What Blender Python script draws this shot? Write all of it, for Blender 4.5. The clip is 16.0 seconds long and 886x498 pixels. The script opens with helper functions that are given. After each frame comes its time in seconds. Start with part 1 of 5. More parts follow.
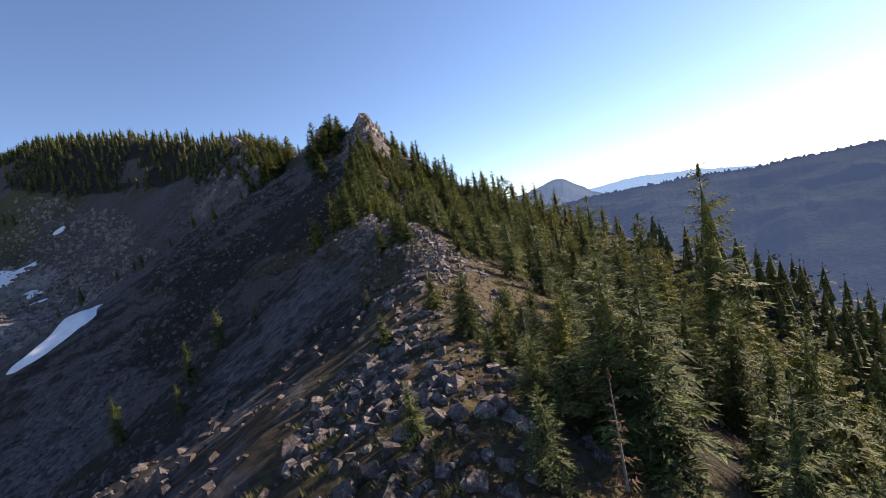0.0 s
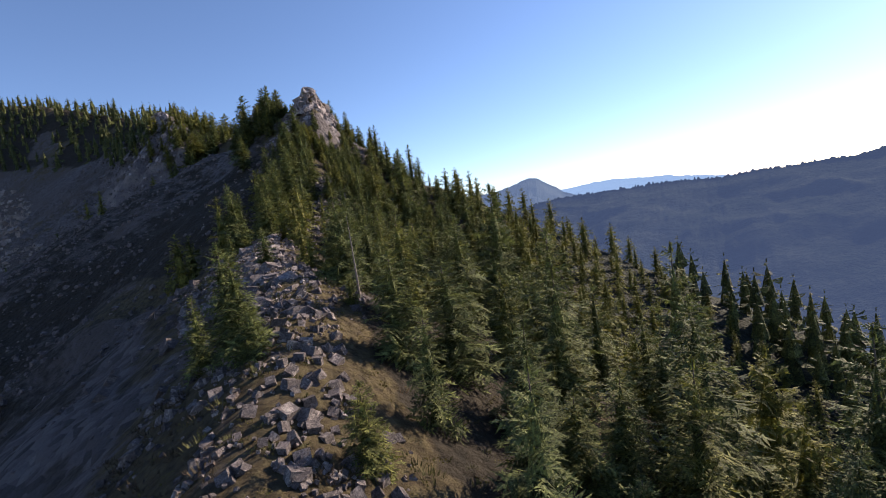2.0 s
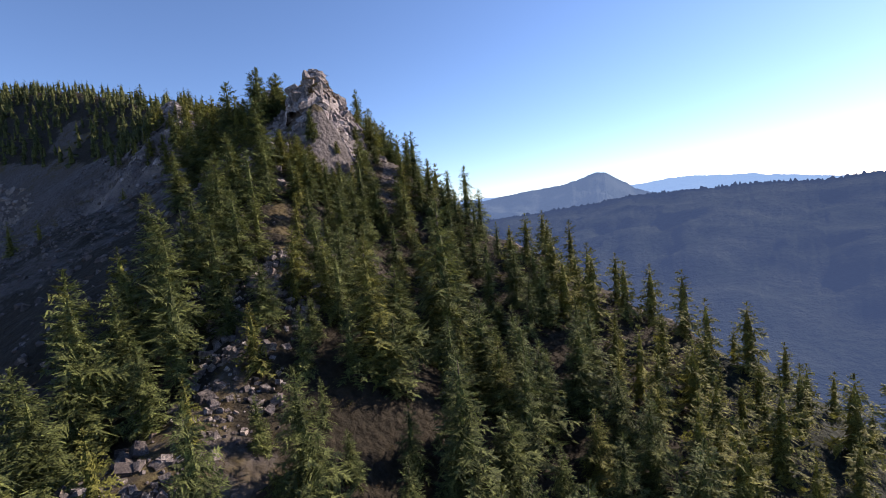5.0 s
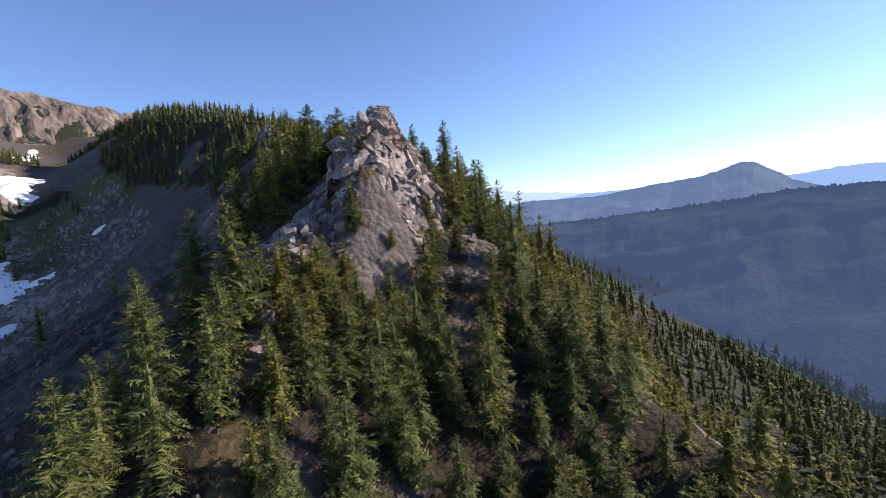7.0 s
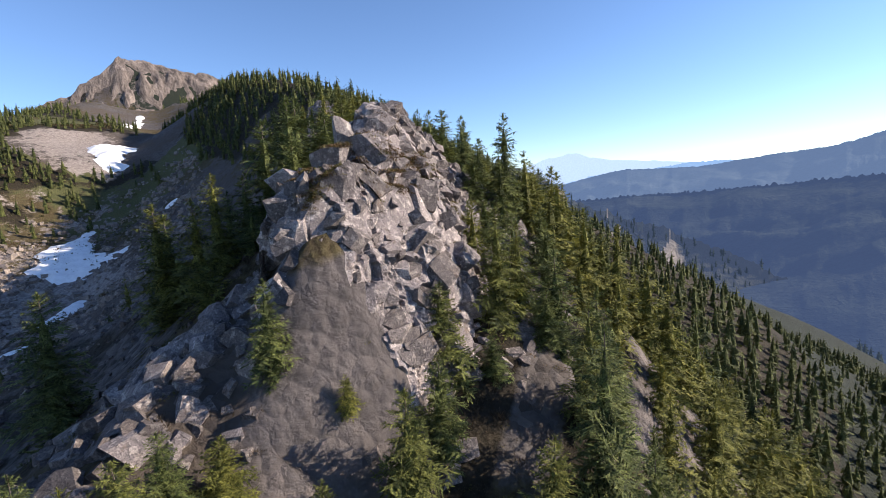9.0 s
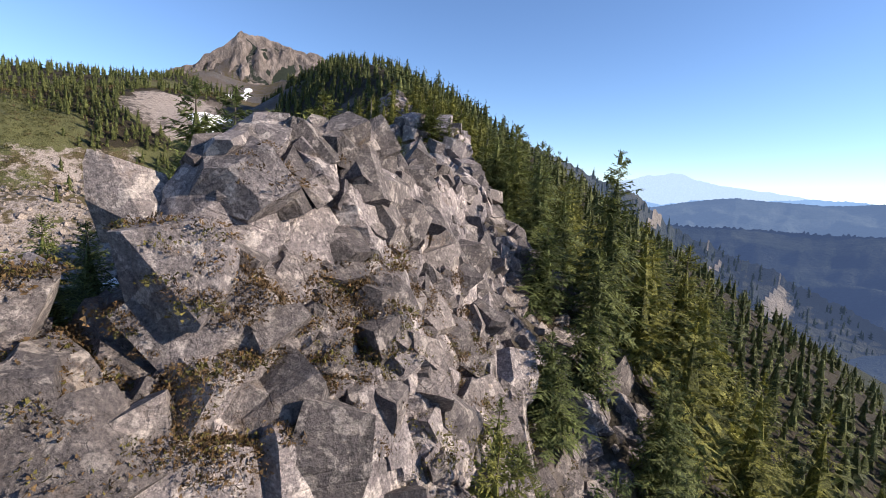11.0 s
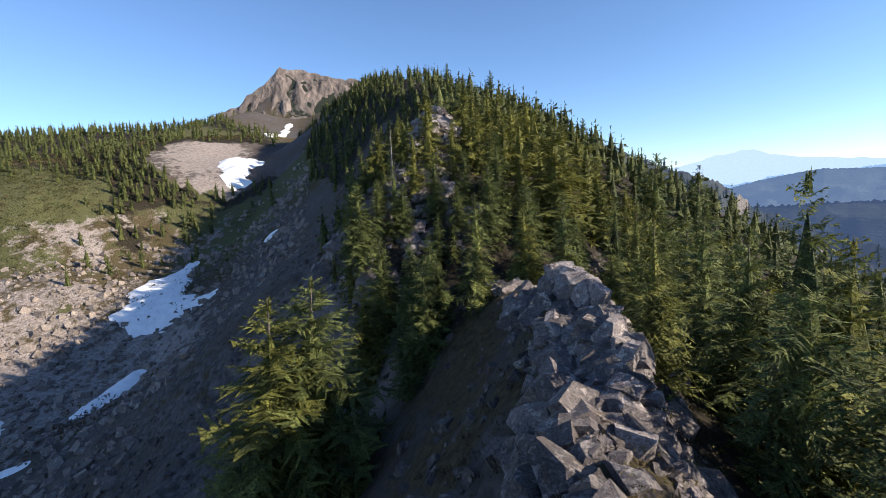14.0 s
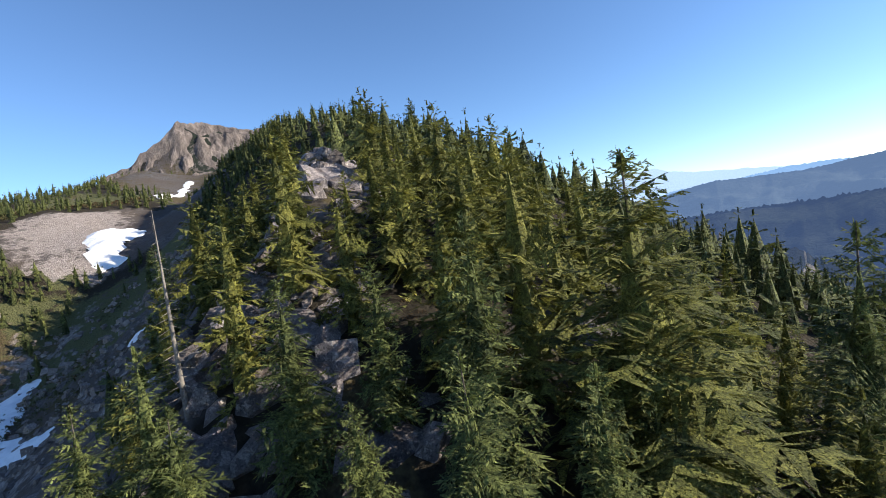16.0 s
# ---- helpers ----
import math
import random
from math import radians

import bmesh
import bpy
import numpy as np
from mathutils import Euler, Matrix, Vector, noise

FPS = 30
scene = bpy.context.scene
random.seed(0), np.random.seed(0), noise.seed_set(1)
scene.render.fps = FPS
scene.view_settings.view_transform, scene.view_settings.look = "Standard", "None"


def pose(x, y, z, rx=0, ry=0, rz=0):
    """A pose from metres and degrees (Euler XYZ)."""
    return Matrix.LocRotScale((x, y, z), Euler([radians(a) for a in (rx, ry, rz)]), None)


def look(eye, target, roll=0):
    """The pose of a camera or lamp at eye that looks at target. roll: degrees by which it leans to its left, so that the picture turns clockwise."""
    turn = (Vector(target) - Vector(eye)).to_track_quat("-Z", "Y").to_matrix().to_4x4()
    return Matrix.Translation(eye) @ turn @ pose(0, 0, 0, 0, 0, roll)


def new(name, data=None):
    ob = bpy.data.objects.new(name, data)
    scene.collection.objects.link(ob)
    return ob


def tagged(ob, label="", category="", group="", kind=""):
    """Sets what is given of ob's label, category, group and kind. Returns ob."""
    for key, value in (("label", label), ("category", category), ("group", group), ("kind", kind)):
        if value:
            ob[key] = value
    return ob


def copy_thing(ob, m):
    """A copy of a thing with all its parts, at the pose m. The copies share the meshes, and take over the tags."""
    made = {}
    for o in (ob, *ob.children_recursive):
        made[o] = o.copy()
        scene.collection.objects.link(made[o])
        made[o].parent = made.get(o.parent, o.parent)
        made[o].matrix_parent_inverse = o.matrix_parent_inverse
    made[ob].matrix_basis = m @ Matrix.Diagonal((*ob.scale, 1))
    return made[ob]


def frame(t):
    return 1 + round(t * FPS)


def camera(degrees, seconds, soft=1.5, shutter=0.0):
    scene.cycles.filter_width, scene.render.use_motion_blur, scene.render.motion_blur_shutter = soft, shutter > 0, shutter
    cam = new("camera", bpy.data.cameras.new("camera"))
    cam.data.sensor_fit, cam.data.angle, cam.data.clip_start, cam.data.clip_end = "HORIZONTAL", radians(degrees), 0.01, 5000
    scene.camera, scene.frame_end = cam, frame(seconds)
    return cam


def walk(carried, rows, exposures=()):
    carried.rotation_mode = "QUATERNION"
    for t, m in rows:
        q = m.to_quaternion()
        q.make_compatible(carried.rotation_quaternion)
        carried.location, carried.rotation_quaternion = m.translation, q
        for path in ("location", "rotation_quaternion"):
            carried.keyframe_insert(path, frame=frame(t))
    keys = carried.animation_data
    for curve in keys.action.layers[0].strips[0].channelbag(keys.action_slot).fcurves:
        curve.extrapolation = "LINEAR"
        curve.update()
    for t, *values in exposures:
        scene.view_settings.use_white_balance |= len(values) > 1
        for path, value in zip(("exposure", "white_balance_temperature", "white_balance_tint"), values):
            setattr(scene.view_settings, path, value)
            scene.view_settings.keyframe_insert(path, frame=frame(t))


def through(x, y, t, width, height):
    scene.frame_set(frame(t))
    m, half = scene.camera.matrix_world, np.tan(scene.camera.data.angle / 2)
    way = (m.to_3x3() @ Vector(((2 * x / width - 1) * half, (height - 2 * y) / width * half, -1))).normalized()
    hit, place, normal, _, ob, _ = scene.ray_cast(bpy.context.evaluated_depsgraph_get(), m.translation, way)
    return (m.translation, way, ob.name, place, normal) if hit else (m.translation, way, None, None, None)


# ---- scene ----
from mathutils.bvhtree import BVHTree

# ---------------------------------------------------------------- camera
cam = camera(87.2, 16.0, soft=0.6)
PATH = [
    (0.0, 0.00, 0.00, -0.00, 86.92, 10.63, -0.02),
    (0.5, 0.40, 7.02, 1.09, 85.06, 11.75, -2.62),
    (1.0, 1.07, 14.10, 1.69, 84.13, 12.16, -4.00),
    (1.5, 2.05, 21.51, 2.36, 84.48, 11.27, -4.68),
    (2.0, 3.11, 28.98, 3.47, 85.62, 8.00, -3.47),
    (2.5, 3.87, 36.23, 4.91, 86.36, 5.75, -1.25),
    (3.0, 4.17, 43.32, 6.68, 86.55, 3.69, 0.54),
    (3.2, 4.28, 46.18, 7.38, 86.09, 3.85, 0.84),
    (5.3, 5.01, 76.68, 15.88, 85.31, 6.24, 5.40),
    (5.5, 5.03, 79.43, 16.92, 85.67, 5.93, 7.40),
    (6.0, 4.94, 86.13, 19.72, 86.61, 5.12, 12.25),
    (6.5, 4.62, 92.39, 22.87, 86.26, 5.10, 15.28),
    (7.0, 4.08, 98.56, 25.96, 85.65, 5.44, 18.27),
    (7.5, 3.28, 104.63, 28.33, 83.77, 5.91, 21.11),
    (8.0, 2.32, 110.57, 30.03, 83.01, 5.66, 23.75),
    (8.2, 1.88, 112.86, 30.66, 82.87, 5.24, 24.87),
    (10.3, -4.35, 133.95, 36.00, 81.48, -0.62, 35.32),
    (10.5, -5.34, 135.85, 36.35, 81.64, -2.04, 36.58),
    (11.0, -8.22, 140.52, 37.29, 81.87, -3.68, 39.36),
    (11.5, -11.81, 145.12, 38.55, 81.85, -3.78, 41.73),
    (12.0, -15.92, 149.54, 39.89, 81.56, -2.71, 43.29),
    (12.5, -20.46, 154.01, 41.02, 81.38, -1.08, 44.46),
    (13.0, -25.41, 158.83, 42.25, 81.69, 0.79, 45.44),
    (13.5, -30.67, 163.93, 43.65, 82.45, 1.83, 46.09),
    (14.0, -36.25, 169.35, 44.92, 82.94, 3.09, 45.74),
    (14.5, -41.82, 175.05, 46.05, 83.61, 5.72, 44.19),
    (15.0, -47.18, 181.04, 47.13, 83.83, 7.61, 41.35),
    (15.5, -52.23, 187.19, 48.37, 84.86, 8.71, 39.17),
    (16.0, -57.11, 193.27, 49.94, 86.80, 8.56, 36.99),
]
EXPOSURES = [(0.0, 1.15, 6700, 19), (3.0, 1.02, 6250, 20), (6.0, 1.08, 6150, 21), (8.0, 1.16, 6100, 16), (11.0, 1.12, 6050, 14), (13.5, 1.16, 6050, 12), (16.0, 1.12, 5850, 9)]
walk(cam, [(t, pose(*p)) for t, *p in PATH], EXPOSURES)

# ---------------------------------------------------------------- sun and sky
SUN_EL, SUN_AZ = radians(25.0), radians(60.0)      # azimuth clockwise from +y
world = bpy.data.worlds.new("sky")
scene.world = world
world.use_nodes = True
wn = world.node_tree
sky = wn.nodes.new("ShaderNodeTexSky")
sky.sky_type = "NISHITA"
sky.sun_disc = False
sky.sun_elevation, sky.sun_rotation = SUN_EL, SUN_AZ
sky.altitude, sky.air_density, sky.dust_density, sky.ozone_density = 1800, 1.0, 0.4, 3.4
wn.links.new(sky.outputs[0], wn.nodes["Background"].inputs[0])
wn.nodes["Background"].inputs[1].default_value = 0.09
sun = new("sun", bpy.data.lights.new("sun", "SUN"))
sun.data.energy, sun.data.angle, sun.data.color = 4.5, radians(0.5), (1.0, 0.85, 0.64)
sun_dir = Vector((math.sin(SUN_AZ) * math.cos(SUN_EL), math.cos(SUN_AZ) * math.cos(SUN_EL), math.sin(SUN_EL)))
sun.matrix_world = look(sun_dir * 300, (0, 0, 0))


# ---------------------------------------------------------------- materials
def material(name, rough=0.9):
    m = bpy.data.materials.new(name)
    m.use_nodes = True
    b = m.node_tree.nodes["Principled BSDF"]
    b.inputs["Roughness"].default_value = rough
    b.inputs["Specular IOR Level"].default_value = 0.25
    return m, m.node_tree, b


def node(tree, kind, **values):
    n = tree.nodes.new(kind)
    for k, v in values.items():
        n.inputs[k.replace("_", " ")].default_value = v
    return n


def noise_tex(tree, scale, detail=6.0, rough=0.6, coord=None):
    n = node(tree, "ShaderNodeTexNoise", Scale=scale, Detail=detail, Roughness=rough)
    if coord is not None:
        tree.links.new(coord, n.inputs["Vector"])
    return n


def ramp(tree, fac, stops):
    r = tree.nodes.new("ShaderNodeValToRGB")
    while len(r.color_ramp.elements) < len(stops):
        r.color_ramp.elements.new(0.5)
    for e, (p, c) in zip(r.color_ramp.elements, stops):
        e.position, e.color = p, (*c, 1) if len(c) == 3 else c
    tree.links.new(fac, r.inputs[0])
    return r


def mix(tree, fac, a, b, mode="MIX"):
    m = tree.nodes.new("ShaderNodeMix")
    m.data_type, m.blend_type = "RGBA", mode
    for sock, v in ((m.inputs[0], fac), (m.inputs[6], a), (m.inputs[7], b)):
        if hasattr(v, "links"):
            tree.links.new(v, sock)
        else:
            sock.default_value = v if not isinstance(v, tuple) else (*v, 1)
    return m.outputs[2]


def math_node(tree, op, a, b=0.0):
    m = tree.nodes.new("ShaderNodeMath")
    m.operation = op
    for sock, v in ((m.inputs[0], a), (m.inputs[1], b)):
        if hasattr(v, "links"):
            tree.links.new(v, sock)
        else:
            sock.default_value = v
    return m.outputs[0]


def bump(tree, bsdf, height, strength, distance):
    b = node(tree, "ShaderNodeBump", Strength=strength, Distance=distance)
    tree.links.new(height, b.inputs["Height"])
    tree.links.new(b.outputs[0], bsdf.inputs["Normal"])
    return b


def attribute(tree, name):
    a = tree.nodes.new("ShaderNodeAttribute")
    a.attribute_name = name
    return a.outputs["Fac"]


def position(tree):
    return tree.nodes.new("ShaderNodeNewGeometry").outputs["Position"]


def rock_material(name, base, dark, lichen, island=False):
    m, t, b = material(name, 0.88)
    p = position(t)
    big, fine = noise_tex(t, 0.35, 5, 0.6, p), noise_tex(t, 3.2, 8, 0.7, p)
    c = mix(t, ramp(t, big.outputs[0], [(0.35, (0, 0, 0)), (0.65, (1, 1, 1))]).outputs[0], base, dark)
    blot = noise_tex(t, 5.0, 8, 0.8, p)
    c = mix(t, ramp(t, blot.outputs[0], [(0.52, (0, 0, 0)), (0.6, (0.6, 0.6, 0.6))]).outputs[0], c, lichen)
    crust = noise_tex(t, 2.4, 3, 0.5, mix(t, 0.12, p, noise_tex(t, 7.0, 3, 0.6, p).outputs[1], "ADD"))
    c = mix(t, ramp(t, crust.outputs[0], [(0.585, (0, 0, 0)), (0.61, (0.8, 0.8, 0.8))]).outputs[0], c, lichen)
    moss = noise_tex(t, 1.3, 5, 0.7, p)
    c = mix(t, ramp(t, moss.outputs[0], [(0.6, (0, 0, 0)), (0.66, (0.75, 0.75, 0.75))]).outputs[0], c, tuple(0.62 * q for q in dark))
    stain = noise_tex(t, 0.9, 6, 0.7, p)
    c = mix(t, ramp(t, stain.outputs[0], [(0.58, (0, 0, 0)), (0.72, (0.7, 0.7, 0.7))]).outputs[0], c, (0.17, 0.11, 0.06))
    c = mix(t, 0.55, c, ramp(t, fine.outputs[0], [(0.3, (0.3, 0.3, 0.3)), (0.7, (1.0, 1.0, 1.0))]).outputs[0], "MULTIPLY")
    rnd = t.nodes.new("ShaderNodeObjectInfo").outputs["Random"]
    if island == "block":
        rnd = attribute(t, "block")
    elif island:
        rnd = t.nodes.new("ShaderNodeNewGeometry").outputs["Random Per Island"]
    c = mix(t, 1.0, c, ramp(t, rnd, [(0.0, (0.62, 0.6, 0.6)), (1.0, (1.2, 1.15, 1.1))]).outputs[0], "MULTIPLY")
    crack = node(t, "ShaderNodeTexVoronoi", Scale=0.55)
    crack.feature = "DISTANCE_TO_EDGE"
    warp = mix(t, 0.35, p, noise_tex(t, 0.8, 5, 0.65, p).outputs[1], "ADD")
    t.links.new(warp, crack.inputs["Vector"])
    edge = ramp(t, crack.outputs["Distance"], [(0.0, (0, 0, 0)), (0.018, (1, 1, 1))]).outputs[0]
    joint = node(t, "ShaderNodeTexVoronoi", Scale=2.3)
    joint.feature = "DISTANCE_TO_EDGE"
    t.links.new(mix(t, 0.22, p, noise_tex(t, 2.0, 4, 0.6, p).outputs[1], "ADD"), joint.inputs["Vector"])
    fine_edge = ramp(t, math_node(t, "ADD", joint.outputs["Distance"], math_node(t, "MULTIPLY", math_node(t, "SUBTRACT", big.outputs[0], 0.42), 0.5)), [(0.0, (0, 0, 0)), (0.03, (1, 1, 1))]).outputs[0]
    c = mix(t, 1.0, c, ramp(t, edge, [(0.0, (0.92, 0.91, 0.9)), (0.8, (1, 1, 1))]).outputs[0], "MULTIPLY")
    c = mix(t, 1.0, c, ramp(t, fine_edge, [(0.0, (0.82, 0.8, 0.79)), (0.8, (1, 1, 1))]).outputs[0], "MULTIPLY")
    speck = noise_tex(t, 14.0, 6, 0.8, p)
    c = mix(t, 0.85, c, ramp(t, speck.outputs[0], [(0.36, (0.35, 0.35, 0.36)), (0.5, (1, 1, 1)), (0.64, (1.5, 1.45, 1.4))]).outputs[0], "MULTIPLY")
    t.links.new(c, b.inputs["Base Color"])
    hgt = math_node(t, "ADD", math_node(t, "MULTIPLY", edge, 0.12), math_node(t, "ADD", fine.outputs[0], math_node(t, "MULTIPLY", blot.outputs[0], 0.6)))
    bump(t, b, math_node(t, "ADD", hgt, math_node(t, "MULTIPLY", fine_edge, 0.14)), 1.0, 0.16)
    return m


ROCK = rock_material("rock_grey", (0.36, 0.328, 0.334), (0.16, 0.147, 0.157), (0.58, 0.54, 0.525))
FACE = rock_material("rock_face", (0.43, 0.39, 0.395), (0.19, 0.172, 0.184), (0.66, 0.61, 0.59), "block")
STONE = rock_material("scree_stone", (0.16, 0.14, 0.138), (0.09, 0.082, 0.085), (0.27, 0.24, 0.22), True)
RUBBLE = rock_material("rock_rubble", (0.25, 0.224, 0.222), (0.12, 0.11, 0.115), (0.42, 0.385, 0.365), True)
TALUS = rock_material("talus_stone", (0.3, 0.265, 0.245), (0.2, 0.175, 0.165), (0.42, 0.38, 0.34), True)


def ground_material():
    m, t, b = material("ground", 0.95)
    p = position(t)
    fine, mid, big = noise_tex(t, 2.2, 9, 0.72, p), noise_tex(t, 0.25, 8, 0.65, p), noise_tex(t, 0.03, 6, 0.6, p)
    stones = node(t, "ShaderNodeTexVoronoi", Scale=1.5)
    t.links.new(p, stones.inputs["Vector"])
    scree = mix(t, stones.outputs["Color"], (0.03, 0.027, 0.028), (0.165, 0.148, 0.143))
    scree = mix(t, ramp(t, big.outputs[0], [(0.4, (0, 0, 0)), (0.62, (1, 1, 1))]).outputs[0], scree, (0.085, 0.068, 0.056))
    heath = ramp(t, fine.outputs[0], [(0.3, (0.03, 0.02, 0.012)), (0.5, (0.078, 0.06, 0.03)), (0.7, (0.125, 0.105, 0.048))]).outputs[0]
    grass = ramp(t, fine.outputs[0], [(0.3, (0.035, 0.042, 0.016)), (0.55, (0.098, 0.1, 0.04)), (0.75, (0.18, 0.15, 0.07))]).outputs[0]
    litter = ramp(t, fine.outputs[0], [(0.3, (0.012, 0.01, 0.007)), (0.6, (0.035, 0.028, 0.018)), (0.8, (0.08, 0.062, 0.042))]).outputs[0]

    def mask(name, lo=0.42, hi=0.58):
        f = math_node(t, "ADD", attribute(t, name), math_node(t, "MULTIPLY", math_node(t, "SUBTRACT", mid.outputs[0], 0.5), 1.3))
        return ramp(t, f, [(lo, (0, 0, 0)), (hi, (1, 1, 1))]).outputs[0]
    talus = mix(t, stones.outputs["Color"], (0.17, 0.14, 0.125), (0.38, 0.33, 0.3))
    scree = mix(t, mask("pale"), scree, talus)
    c = mix(t, mask("heath"), scree, heath)
    c = mix(t, mask("meadow"), c, grass)
    # dark litter tone, under the firs and as painted shade on the slope
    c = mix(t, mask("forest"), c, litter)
    nz = t.nodes.new("ShaderNodeSeparateXYZ")
    t.links.new(t.nodes.new("ShaderNodeNewGeometry").outputs["Normal"], nz.inputs[0])
    band = noise_tex(t, 0.12, 8, 0.7, p)
    cliff = ramp(t, band.outputs[0], [(0.3, (0.05, 0.045, 0.046)), (0.5, (0.14, 0.122, 0.118)), (0.7, (0.25, 0.205, 0.18))]).outputs[0]
    steep = math_node(t, "ADD", nz.outputs[2], math_node(t, "MULTIPLY", math_node(t, "SUBTRACT", mid.outputs[0], 0.5), 0.25))
    c = mix(t, ramp(t, steep, [(0.6, (1, 1, 1)), (0.68, (0, 0, 0))]).outputs[0], c, cliff)
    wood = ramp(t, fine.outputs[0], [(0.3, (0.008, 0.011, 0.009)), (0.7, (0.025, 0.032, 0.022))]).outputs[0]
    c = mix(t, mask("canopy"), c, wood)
    t.links.new(c, b.inputs["Base Color"])
    hgt = math_node(t, "ADD", fine.outputs[0], math_node(t, "MULTIPLY", stones.outputs["Distance"], -1.0))
    bump(t, b, hgt, 1.0, 0.35)
    return m


GROUND = ground_material()


def snow_material():
    m, t, b = material("snow", 0.6)
    p = position(t)
    n, d = noise_tex(t, 0.5, 6, 0.6, p), noise_tex(t, 1.7, 8, 0.7, p)
    c = ramp(t, n.outputs[0], [(0.3, (0.72, 0.72, 0.74)), (0.6, (0.86, 0.86, 0.87))]).outputs[0]
    c = mix(t, ramp(t, d.outputs[0], [(0.58, (0, 0, 0)), (0.75, (0.5, 0.5, 0.5))]).outputs[0], c, (0.5, 0.42, 0.36))
    t.links.new(c, b.inputs["Base Color"])
    bump(t, b, n.outputs[0], 0.5, 0.4)
    return m


SNOW = snow_material()


def foliage_material(name, dark, light, through=0.22, island=True, fine=9.0, ragged=0.0):
    m, t, b = material(name, 0.75)
    p = position(t)
    n = noise_tex(t, 0.9, 4, 0.6, p)
    rnd = t.nodes.new("ShaderNodeNewGeometry").outputs["Random Per Island"] if island else t.nodes.new("ShaderNodeObjectInfo").outputs["Random"]
    f = math_node(t, "ADD", math_node(t, "MULTIPLY", n.outputs[0], 0.75), math_node(t, "MULTIPLY", rnd, 0.25))
    c = ramp(t, f, [(0.25, dark), (0.75, light)]).outputs[0]
    obj = t.nodes.new("ShaderNodeObjectInfo").outputs["Random"]
    c = mix(t, 1.0, c, ramp(t, obj, [(0.0, (0.8, 0.85, 0.9)), (0.6, (1.0, 1.0, 1.0)), (1.0, (1.3, 1.12, 0.8))]).outputs[0], "MULTIPLY")
    # dark flecks paint the shade between needle clumps into the leaf colour
    clump_shade = noise_tex(t, fine, 3, 0.7, p)
    c = mix(t, 0.7, c, ramp(t, clump_shade.outputs[0], [(0.38, (0.12, 0.13, 0.12)), (0.5, (0.75, 0.75, 0.75)), (0.62, (1.45, 1.4, 1.3))]).outputs[0], "MULTIPLY")
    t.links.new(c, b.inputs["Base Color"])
    bump(t, b, clump_shade.outputs[0], 0.9, 0.6 / fine)
    tr = t.nodes.new("ShaderNodeBsdfTranslucent")
    t.links.new(c, tr.inputs[0])
    ms = t.nodes.new("ShaderNodeMixShader")
    ms.inputs[0].default_value = through
    t.links.new(b.outputs[0], ms.inputs[1])
    t.links.new(tr.outputs[0], ms.inputs[2])
    out = ms.outputs[0]
    if ragged:
        gap = t.nodes.new("ShaderNodeMixShader")
        shape = noise_tex(t, ragged, 2, 0.6, p)
        t.links.new(ramp(t, shape.outputs[0], [(0.415, (0, 0, 0)), (0.435, (1, 1, 1))]).outputs[0], gap.inputs[0])
        t.links.new(t.nodes.new("ShaderNodeBsdfTransparent").outputs[0], gap.inputs[1])
        t.links.new(out, gap.inputs[2])
        out = gap.outputs[0]
    t.links.new(out, t.nodes["Material Output"].inputs[0])
    return m


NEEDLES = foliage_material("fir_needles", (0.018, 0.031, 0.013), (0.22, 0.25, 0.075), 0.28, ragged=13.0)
# darker than the near needles: the plain crowns' own shade is in the colour
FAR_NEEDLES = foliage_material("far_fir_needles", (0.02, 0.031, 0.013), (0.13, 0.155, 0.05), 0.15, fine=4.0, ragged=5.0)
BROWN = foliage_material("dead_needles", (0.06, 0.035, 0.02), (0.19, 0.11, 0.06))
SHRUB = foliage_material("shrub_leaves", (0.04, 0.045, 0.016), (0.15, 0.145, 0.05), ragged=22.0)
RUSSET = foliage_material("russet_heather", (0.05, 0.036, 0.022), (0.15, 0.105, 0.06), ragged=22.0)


def bark_material(name, a, b_):
    m, t, b = material(name, 0.9)
    p = position(t)
    n = noise_tex(t, 6.0, 6, 0.7, p)
    t.links.new(ramp(t, n.outputs[0], [(0.3, a), (0.7, b_)]).outputs[0], b.inputs["Base Color"])
    bump(t, b, n.outputs[0], 0.8, 0.03)
    return m


BARK = bark_material("bark", (0.045, 0.035, 0.03), (0.16, 0.13, 0.11))
DEADWOOD = bark_material("dead_wood", (0.1, 0.088, 0.078), (0.28, 0.25, 0.22))


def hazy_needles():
    """Firs most of a kilometre off; a blue glow of their own stands in for the air."""
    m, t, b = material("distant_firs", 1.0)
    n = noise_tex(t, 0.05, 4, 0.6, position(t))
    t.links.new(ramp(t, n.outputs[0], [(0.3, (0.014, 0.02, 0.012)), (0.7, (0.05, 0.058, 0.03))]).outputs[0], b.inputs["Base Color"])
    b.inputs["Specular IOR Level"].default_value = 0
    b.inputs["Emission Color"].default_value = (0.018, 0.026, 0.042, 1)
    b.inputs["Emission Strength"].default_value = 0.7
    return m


HAZY_NEEDLES = hazy_needles()


